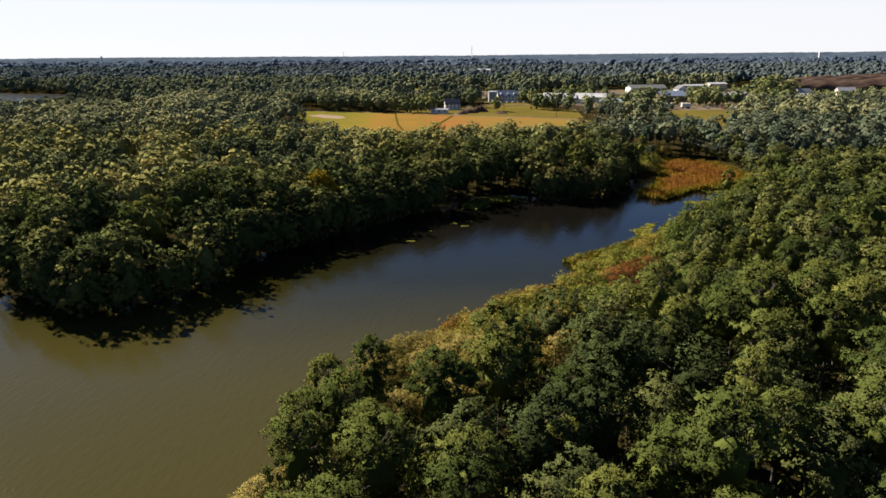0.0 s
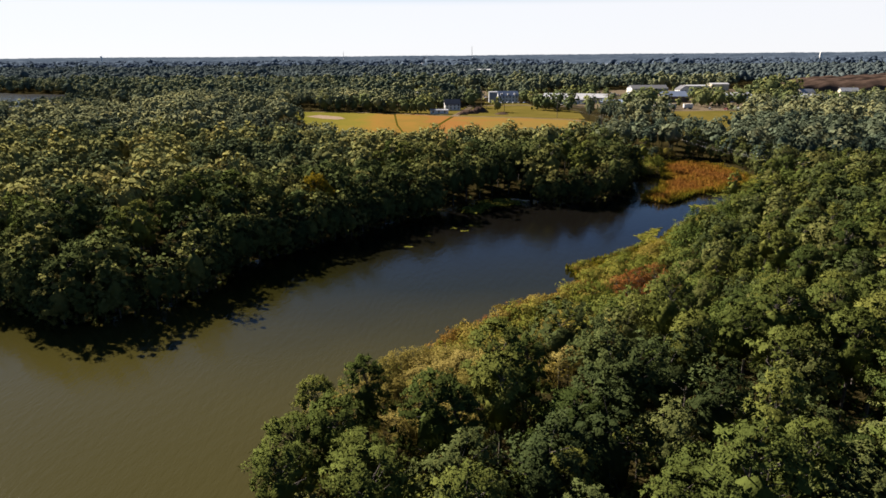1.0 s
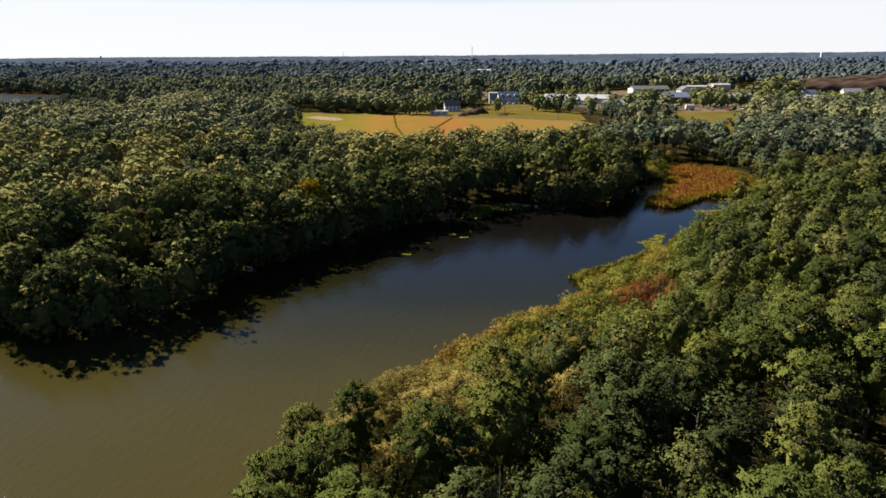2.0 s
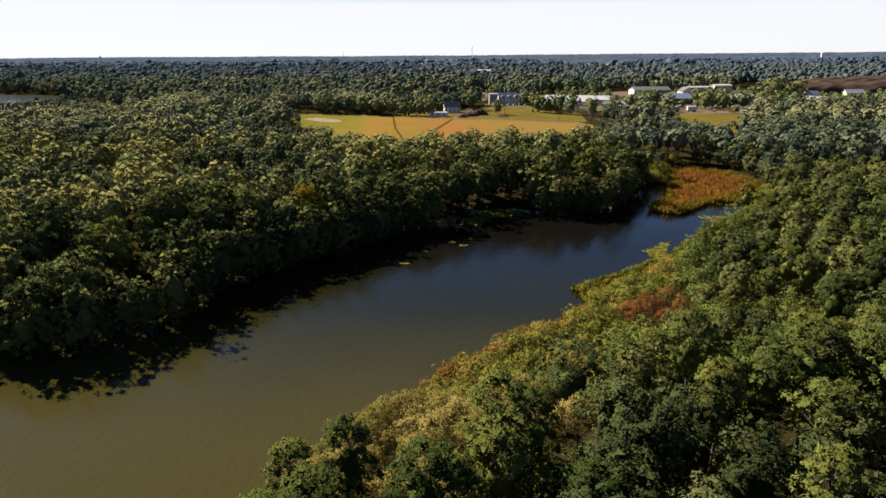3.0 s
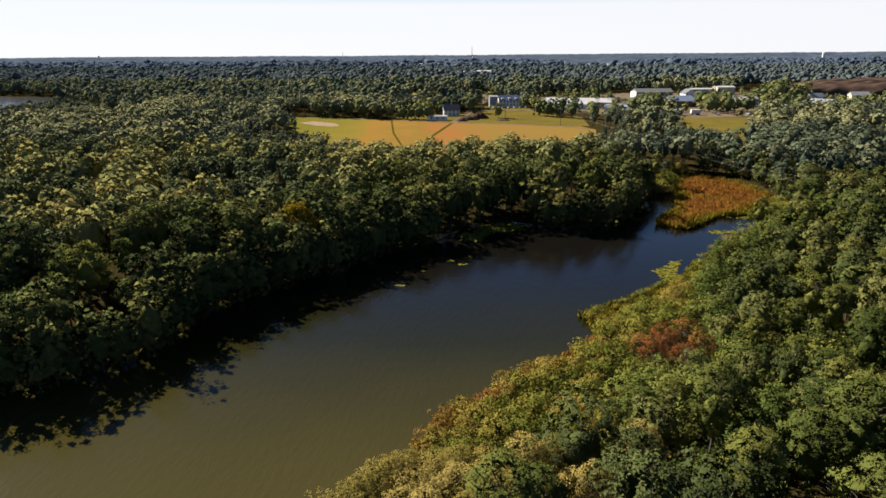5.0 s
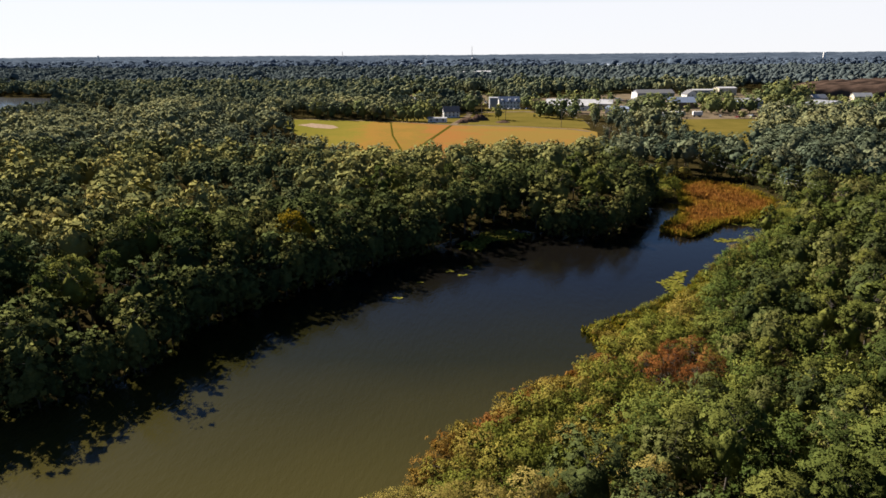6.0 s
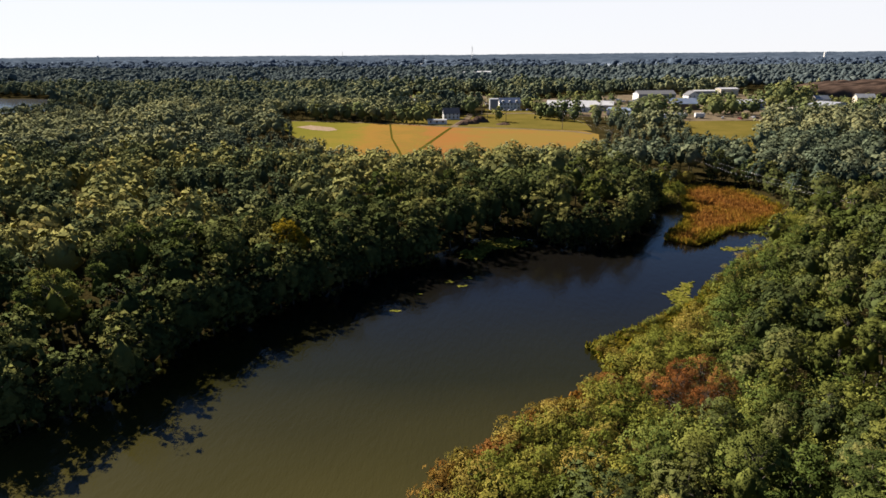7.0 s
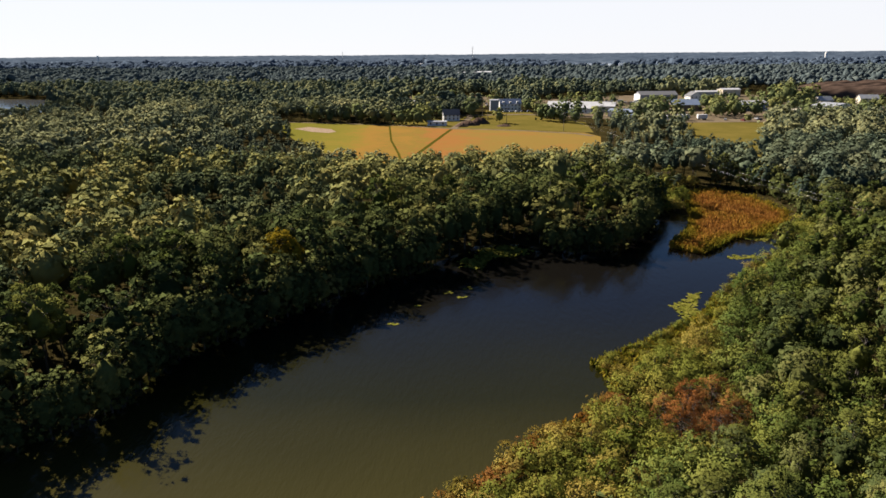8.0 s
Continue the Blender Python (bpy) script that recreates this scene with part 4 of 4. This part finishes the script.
house("farmhouse", "white two-storey farmhouse with grey shingle roof and porch", "house", -7, 522, 12, 9, 4.4, 8.0, m_white, m_shingle, 8, cols=4)
house("farm_shed", "long low white shed with flat pale roof beside the field", "shed", -16, 487, 13, 4.5, 2.7, 3.3, m_white, m_grey, -6, storeys=1, cols=3)
house("brown_house", "brown gabled house half hidden by trees", "house", -40, 600, 11, 10, 5.4, 9.2, m_brown, m_shingle, 25, cols=3, along="y")
house("dormer_house", "white house with dark blue roof and row of dormers", "house", 43, 606, 18, 10, 5.6, 9.5, m_white, m_blue, 4, cols=6, dormers=3)
house("storage_block", "tall grey windowless block beside the white house", "building", 29, 600, 7, 7, 9.0, 9.6, m_grey, m_grey, 4, storeys=0)
house("works_hall", "long low works hall with pale metal roof", "warehouse", 104, 600, 56, 24, 4.6, 7.4, m_cream, m_metal_roof, -14, storeys=1, cols=7)
house("works_wing", "low white wing with pale metal roof", "warehouse", 92, 583, 34, 12, 3.8, 5.0, m_white, m_metal_roof, -14, storeys=1, cols=4)
house("blue_works", "small works building with blue-grey metal roof", "warehouse", 126, 548, 18, 12, 4.0, 5.6, m_white, m_blue, -28, storeys=1, cols=3)
house("open_shed", "low shed with blue-grey roof in the yard", "shed", 128, 526, 10, 9, 3.0, 4.0, m_white, m_blue, -20, storeys=1, cols=2)
house("machine_hall", "long grey machine hall with pale gable and three bay doors", "warehouse", 199, 708, 38, 18, 6.2, 9.4, m_grey, m_shingle, 4, storeys=0, doors=3)
slab("gable_front", -19.4, -19.05, -8.8, 8.8, -0.2, 6.4, m_white, bpy.data.objects["machine_hall"], "white-painted gable end")
house("gabled_house", "white gabled house with grey roof in the works yard", "house", 234, 700, 12, 13, 5.4, 9.2, m_white, m_shingle, 6, cols=3, along="y")
house("rear_hall", "long grey hall with pale flat roof", "warehouse", 262, 742, 24, 12, 6.8, 7.8, m_grey, m_metal_roof, 3, storeys=1, cols=5)
house("pale_hall", "cream hall with white roof and wide eaves", "warehouse", 297, 770, 20, 14, 7.4, 8.6, m_cream, m_metal_roof, 5, storeys=1, cols=5)
house("blue_barn", "blue-roofed brown barn among trees", "barn", 190, 600, 24, 16, 5.0, 9.0, m_brown, m_blue, 0, storeys=0)
house("blue_shop", "low blue-grey building behind trees", "building", 246, 596, 22, 14, 6.0, 8.0, m_blue, m_metal_roof, 10, storeys=1, cols=4)
house("long_warehouse", "long warehouse with lit white wall and grey roof", "warehouse", 312, 590, 18, 36, 4.6, 6.4, m_white, m_grey, -58, storeys=0)
house("tan_store", "long low tan store building", "warehouse", 262, 556, 22, 10, 3.6, 4.4, m_cream, m_cream, 4, storeys=0)
house("small_office", "small cream office with pale roof", "building", 318, 690, 18, 12, 5.0, 6.6, m_cream, m_metal_roof, 6, storeys=1, cols=3)
house("corner_house", "small cream house below the earth heap", "house", 330, 640, 14, 10, 5.0, 8.2, m_cream, m_grey, 12, storeys=1, cols=3)
house("roadside_house", "cream house with grey roof below the earth heap", "house", 382, 660, 16, 10, 5.0, 8.2, m_cream, m_grey, -8, storeys=1, cols=3)
house("distant_warehouse", "distant white flat-roofed warehouse above the trees", "warehouse", 39, 1210, 30, 30, 14.0, 15.5, m_grey, m_metal_roof, 0, storeys=0)
house("distant_block", "distant pale grey block among the woods", "building", 4, 1190, 18, 16, 14.0, 15.0, m_grey, m_metal_roof, 0, storeys=0)
house("distant_store", "distant low white store beside a mast", "building", -118, 2000, 44, 20, 15.0, 16.0, m_white, m_metal_roof, 0, storeys=0)


def profile_mesh(bm, pts, half):
    """A solid from a side outline (x, z), drawn across by half its width to each side."""
    a = [bm.verts.new((x, -half, z)) for x, z in pts]
    c = [bm.verts.new((x, half, z)) for x, z in pts]
    bm.faces.new(a[::-1])
    bm.faces.new(c)
    for i in range(len(pts)):
        j = (i + 1) % len(pts)
        bm.faces.new([a[i], a[j], c[j], c[i]])
    bmesh.ops.recalc_face_normals(bm, faces=bm.faces[:])


def wheel(x, y, r, w, parent):
    bm = bmesh.new()
    bmesh.ops.create_cone(bm, cap_ends=True, segments=14, radius1=r, radius2=r, depth=w, matrix=Matrix.Translation((x, y, r)) @ Matrix.Rotation(math.pi / 2, 4, "X"))
    wh = part("wheel", bm, m_tyre, parent)
    bm = bmesh.new()
    bmesh.ops.create_cone(bm, cap_ends=True, segments=10, radius1=r * 0.55, radius2=r * 0.5, depth=w + 0.03, matrix=Matrix.Translation((x, y, r)) @ Matrix.Rotation(math.pi / 2, 4, "X"))
    part("rim", bm, m_steel, wh, "steel rim")


def car(mat, label):
    top = tagged(new("car"), label, "car", "cars in the yards")
    bm = bmesh.new()
    profile_mesh(bm, [(-2.2, 0.35), (2.2, 0.35), (2.25, 0.7), (1.2, 0.92), (-2.1, 0.95), (-2.25, 0.7)], 0.88)
    part("body", bm, mat, top)
    bm = bmesh.new()
    profile_mesh(bm, [(-1.9, 0.93), (1.0, 0.93), (0.35, 1.38), (-1.45, 1.40)], 0.76)
    part("windows", bm, m_glass, top, "dark car windows")
    bm = bmesh.new()
    profile_mesh(bm, [(-1.5, 1.36), (0.4, 1.36), (0.25, 1.47), (-1.35, 1.48)], 0.72)
    part("roof", bm, mat, top)
    for x in (-1.4, 1.4):
        for y in (-0.8, 0.8):
            wheel(x, y, 0.33, 0.22, top)
    return top


paints = [("white", (0.62, 0.62, 0.60)), ("silver", (0.36, 0.37, 0.38)), ("dark grey", (0.04, 0.04, 0.045)), ("dark red", (0.16, 0.02, 0.02)), ("blue", (0.04, 0.07, 0.16))]
cars = []
for nm, c in paints:
    mp_ = plain(nm.replace(" ", "_") + "_car_paint", [(0.3, tuple(v * 0.9 for v in c)), (0.7, c)], 1.5, 0.25)
    cars.append(car(mp_, nm + " parked car on the dirt yard"))
car_used = set()


def park(x, y, turn):
    k = int(rng.choice([0, 0, 0, 1, 1, 2, 3, 4]))
    m = pose(x, y, 2.66, 0, 0, turn)
    if k in car_used:
        copy_thing(cars[k], m)
    else:
        car_used.add(k)
        cars[k].matrix_basis = m


for i in range(75):                                  # car park behind the farm
    park(-50 + (i % 15) * 5.2 + rng.normal() * 0.6, 694 + (i // 15) * 21 + rng.normal() * 0.8, 80 + rng.normal() * 4)
for i in range(12):
    park(16 + (i % 6) * 4.5, 655 + (i // 6) * 16, 85 + rng.normal() * 5)
for i in range(24):                                  # works yard
    park(rng.uniform(268, 312), rng.uniform(600, 680), rng.uniform(0, 180))
for i in range(14):
    park(rng.uniform(95, 165), rng.uniform(640, 690), rng.uniform(0, 180))
for i in range(8):
    park(196 + i * 6.5 + rng.normal() * 2, 516 + rng.normal() * 4, rng.uniform(0, 180))
for i in range(5):
    park(38 + i * 5.0, 586 + rng.normal() * 0.5, 20)
for k, c in enumerate(cars):
    if k not in car_used:
        for o in (*c.children_recursive, c):
            bpy.data.objects.remove(o)


def trailer(x, y, turn, length, label):
    top = tagged(new("trailer"), label, "trailer", "trailers by the meadow")
    bm = bmesh.new()
    box(bm, -length / 2, length / 2, -1.25, 1.25, 1.1, 3.9)
    bmesh.ops.bevel(bm, geom=bm.edges[:], offset=0.06, segments=1, affect="EDGES")
    part("body", bm, m_white, top, "white box body")
    slab("chassis", -length / 2 + 0.2, length / 2 - 0.2, -0.6, 0.6, 0.75, 1.1, m_steel, top)
    slab("door", length / 2 + 0.01, length / 2 + 0.05, -1.1, 1.1, 1.2, 3.8, m_grey, top, "grey rear doors")
    for wx in (-length / 2 + 1.2, length / 2 - 2.4, length / 2 - 1.2):
        for wy in (-1.05, 1.05):
            wheel(wx, wy, 0.5, 0.3, top)
    top.matrix_basis = pose(x, y, 2.66, 0, 0, turn)


trailer(163, 520, 4, 11.5, "long white box trailer parked by a green meadow")
trailer(178, 520, 2, 7.0, "short white box trailer parked by a green meadow")
trailer(136, 515, -14, 8.0, "white box trailer beside the works road")
trailer(148, 512, -10, 6.5, "small white trailer beside the works road")


def container(x, y, turn, mat, label, length=6.0):
    top = tagged(new("container"), label, "container", "containers in the works yard")
    bm = bmesh.new()
    pts = [(-length / 2 + i * length / 16, 1.22 if i % 2 else 1.16) for i in range(17)]
    lo = [bm.verts.new((a, -b, 0)) for a, b in pts] + [bm.verts.new((a, b, 0)) for a, b in pts[::-1]]
    hi = [bm.verts.new((v.co.x, v.co.y, 2.6)) for v in lo]
    bm.faces.new(lo[::-1])
    bm.faces.new(hi)
    for i in range(len(lo)):
        j = (i + 1) % len(lo)
        bm.faces.new([lo[i], lo[j], hi[j], hi[i]])
    part("body", bm, mat, top)
    slab("door", -length / 2 - 0.06, -length / 2 + 0.02, -1.05, 1.05, 0.15, 2.45, m_steel, top, "steel doors")
    top.matrix_basis = pose(x, y, 2.63, 0, 0, turn)


for i in range(26):
    mat, word = ((m_white, "white"), (m_blue, "blue"), (m_brown, "brown"), (m_grey, "grey"))[i % 4]
    container(rng.uniform(100, 180) if i % 2 else rng.uniform(250, 330), rng.uniform(625, 690), rng.choice([0, 90, 12, 75]) + rng.normal() * 4, mat, word + " steel container in the works yard")


def heap(name, x, y, rx, ry, h, mat, label, category, rough=0.25, nx=40, ny=28, z=2.3, steep=2.2):
    """A mound of loose earth or rubble with an uneven crest."""
    u, v = np.meshgrid(np.linspace(-1, 1, nx), np.linspace(-1, 1, ny), indexing="ij")
    r = np.sqrt(u * u + v * v)
    n1 = np.array([noise.noise((a * 3 + x, b * 3 + y, 1.0)) for a, b in zip(u.ravel(), v.ravel())]).reshape(u.shape)
    n2 = np.array([noise.noise((a * 11 + x, b * 11 + y, 5.0)) for a, b in zip(u.ravel(), v.ravel())]).reshape(u.shape)
    zz = h * np.clip(1.05 - (r * (1 + 0.2 * n1)) ** steep, 0, 1) ** 0.8 * (1 + rough * n1 + rough * 0.6 * n2)
    V = np.stack([x + u * rx, y + v * ry, z - 0.3 + zz], -1).reshape(-1, 3)
    I = np.arange(u.size).reshape(u.shape)
    F = np.stack([I[:-1, :-1], I[1:, :-1], I[1:, 1:], I[:-1, 1:]], -1).reshape(-1, 4)
    return tagged(new(name, tri_mesh(name, V, F, mat, smooth=True)), label, category)


heap("earth_mound", 512, 775, 160, 55, 15, m_heap, "huge bare brown earth heap behind the works", "earth heap", 0.28, 150, 70, steep=5.0)
for x, y, rx, h in ((160, 665, 10, 3.0), (176, 672, 8, 2.4), (150, 650, 7, 2.0), (196, 682, 9, 2.6), (285, 640, 8, 2.2), (300, 625, 7, 2.0)):
    heap("rubble_mound", x, y, rx, rx * 0.7, h, m_dirt, "heap of pale rubble and timber in the yard", "rubble", 0.6, 24, 18)
for x, y, rx, h in ((6, 490, 8, 3.2), (14, 500, 7, 4.0), (1, 481, 5, 2.2), (30, 483, 6, 1.6)):
    heap("brush_mound", x, y, rx, rx * 0.8, h, m_heap, "heap of dry brown brush on the farm yard", "brush heap", 0.5, 24, 18)
cx, cy = scatter(335, 640, 600, 740, 13)
for x, y in zip(cx, cy):
    if inside(CLEAR, x, y) and y < 705 and rng.random() < 0.55:
        plant(yard_tree[int(rng.integers(4))], x, y, rng.uniform(0.5, 0.75), "trees round the farm and yards")
# single trees and bushes round the farm and the yards
spots = [(120, 612), (84, 560), (92, 552), (170, 610), (214, 610), (222, 618), (168, 575), (176, 570),
         (-38, 632), (-14, 628), (8, 634), (30, 630), (108, 478), (122, 488), (96, 492), (112, 500), (132, 476), (240, 500), (262, 512), (290, 520), (330, 520), (350, 528), (380, 530), (230, 470), (250, 470), (276, 484), (310, 496), (395, 520),
         (28, 503), (-30, 491), (-36, 497), (-24, 497), (-42, 493), (-62, 503), (-72, 507), (-84, 512), (-96, 511), (-108, 516), (-52, 500), (-15, 535), (-24, 540), (-30, 530),
         (8, 545), (60, 520), (66, 512), (74, 508), (82, 500), (72, 522), (64, 535), (-12, 600), (0, 612), (10, 590), (-22, 590), (18, 632), (58, 596), (64, 586), (-30, 626), (-8, 640),
         (148, 548), (154, 553), (142, 552), (160, 560), (196, 540), (204, 548), (212, 543), (220, 552), (228, 546), (214, 562), (204, 560), (236, 558), (266, 600), (274, 606), (282, 598),
         (290, 608), (276, 618), (264, 612), (300, 604), (120, 640), (130, 652), (112, 655), (246, 660), (260, 668)]
for x, y in ((300, 648), (310, 656), (322, 664), (306, 668), (336, 676), (294, 660), (318, 646), (330, 660), (312, 640)):
    plant(yard_tree[int(rng.integers(4))], x, y, rng.uniform(1.5, 1.9), "trees round the farm and yards")
tx, ty = scatter(80, 380, 505, 800, 17, 0.5)
keep = inside(TOWN, tx, ty) & (rng.random(len(tx)) < 0.5)
for x, y in zip(tx[keep], ty[keep]):
    plant(yard_tree[int(rng.integers(4))], x, y, rng.uniform(0.35, 0.8), "trees round the farm and yards")
for x, y in spots:
    plant(yard_tree[int(rng.integers(4))], x, y, rng.uniform(0.95, 1.45), "trees round the farm and yards")


def pole(x, y, h, label, arms=1):
    top = tagged(new("utility_pole"), label, "utility pole", "utility poles")
    v, f = limb(np.array([0, 0, -0.5]), np.array([0, 0, h]), 0.2, 0.13, 8)
    under("post", tri_mesh("post", v, f, m_wood, smooth=True), top)
    for i in range(arms):
        arm = slab("crossarm", -1.5, 1.5, -0.08, 0.08, h - 0.6 - i * 1.2, h - 0.42 - i * 1.2, m_wood, top)
        for a in (-1.35, 0.0, 1.35):
            slab("insulator", a - 0.06, a + 0.06, -0.06, 0.06, h - 0.42 - i * 1.2, h - 0.2 - i * 1.2, m_white, arm, "white insulator")
    top.matrix_basis = pose(x, y, float(ground_z(x, y)), 0, 0, -9)
    return top


line = [(66, 452, 12.0), (79, 372, 9.5), (92, 292, 9.0), (106, 208, 11.5)]
for x, y, h in line:
    pole(x, y, h, "wooden power pole with crossarm above the trees")
for x, y, h in ((16, 512, 18), (20, 509, 18), (33, 500, 11)):
    pole(x, y, h, "tall wooden utility pole on the farm yard", 2)
for (x0, y0, h0), (x1, y1, h1) in zip(line, line[1:]):
    for off, drop in ((-3.0, 0.0), (0.0, 1.3), (3.0, 0.2)):
        cu = bpy.data.curves.new("power_line", "CURVE")
        cu.dimensions, cu.bevel_depth, cu.bevel_resolution = "3D", 0.009, 0
        sp = cu.splines.new("POLY")
        sp.points.add(16)
        z0, z1 = float(ground_z(x0, y0)) + h0 - 0.15, float(ground_z(x1, y1)) + h1 - 0.15
        for i, pt in enumerate(sp.points):
            t = i / 16
            pt.co = (x0 + (x1 - x0) * t + off, y0 + (y1 - y0) * t, z0 + (z1 - z0) * t - drop - 1.2 * 4 * t * (1 - t), 1)
        cu.materials.append(m_steel)
        tagged(new("power_line", cu), "thin pale power line sagging between wooden poles", "power line", "power lines")


def mast(x, y, h, w, label):
    """A lattice mast: three legs with rings and diagonal braces."""
    top = tagged(new("radio_mast"), label, "mast")
    ang = [math.radians(a) for a in (90, 210, 330)]
    for a in ang:
        v, f = limb(np.array([math.cos(a) * w, math.sin(a) * w, 0]), np.array([math.cos(a) * w * 0.4, math.sin(a) * w * 0.4, h]), 0.35, 0.22, 5)
        under("leg", tri_mesh("leg", v, f, m_steel), top)
    n = int(h / 6)
    for i in range(n):
        z0, z1 = h * i / n, h * (i + 1) / n
        q0, q1 = w * (1 - 0.6 * i / n), w * (1 - 0.6 * (i + 1) / n)
        v, f = joined([limb(np.array([math.cos(ang[k]) * q0, math.sin(ang[k]) * q0, z0]), np.array([math.cos(ang[(k + 1) % 3]) * q1, math.sin(ang[(k + 1) % 3]) * q1, z1]), 0.16, 0.16, 4) for k in range(3)])
        under("brace", tri_mesh("brace", v, f, m_steel), top)
    v, f = limb(np.array([0, 0, h]), np.array([0, 0, h + 5]), 0.3, 0.1, 5)
    under("antenna", tri_mesh("antenna", v, f, m_steel), top)
    top.matrix_basis = pose(x, y, 2.5)


mast(43, 2500, 68, 3.0, "tall thin lattice radio mast on the horizon")
mast(-128, 2500, 38, 1.6, "slender pale mast among distant woods")
mast(-534, 3000, 52, 2.4, "small far mast on the horizon")


def tank(x, y, r, h, label):
    """A standpipe water tank: cylinder with domed cap and rim."""
    top = tagged(new("water_tower"), label, "water tower")
    bm = bmesh.new()
    bmesh.ops.create_cone(bm, cap_ends=True, segments=28, radius1=r, radius2=r, depth=h, matrix=Matrix.Translation((0, 0, h / 2)))
    part("shell", bm, m_white, top)
    bm = bmesh.new()
    bmesh.ops.create_uvsphere(bm, u_segments=28, v_segments=10, radius=r, matrix=Matrix.Translation((0, 0, h - 0.2)) @ Matrix.Diagonal((1.02, 1.02, 0.25, 1)))
    part("cap", bm, m_white, top)
    top.matrix_basis = pose(x, y, 2.5)


tank(1342, 2500, 5.2, 40, "white cylindrical water tower rising above far woods")
tank(-1657, 3000, 4.0, 42, "small far water tower on the horizon")

for p in prototypes:
    if p.name not in used:
        for o in (*p.children_recursive, p):
            bpy.data.objects.remove(o)
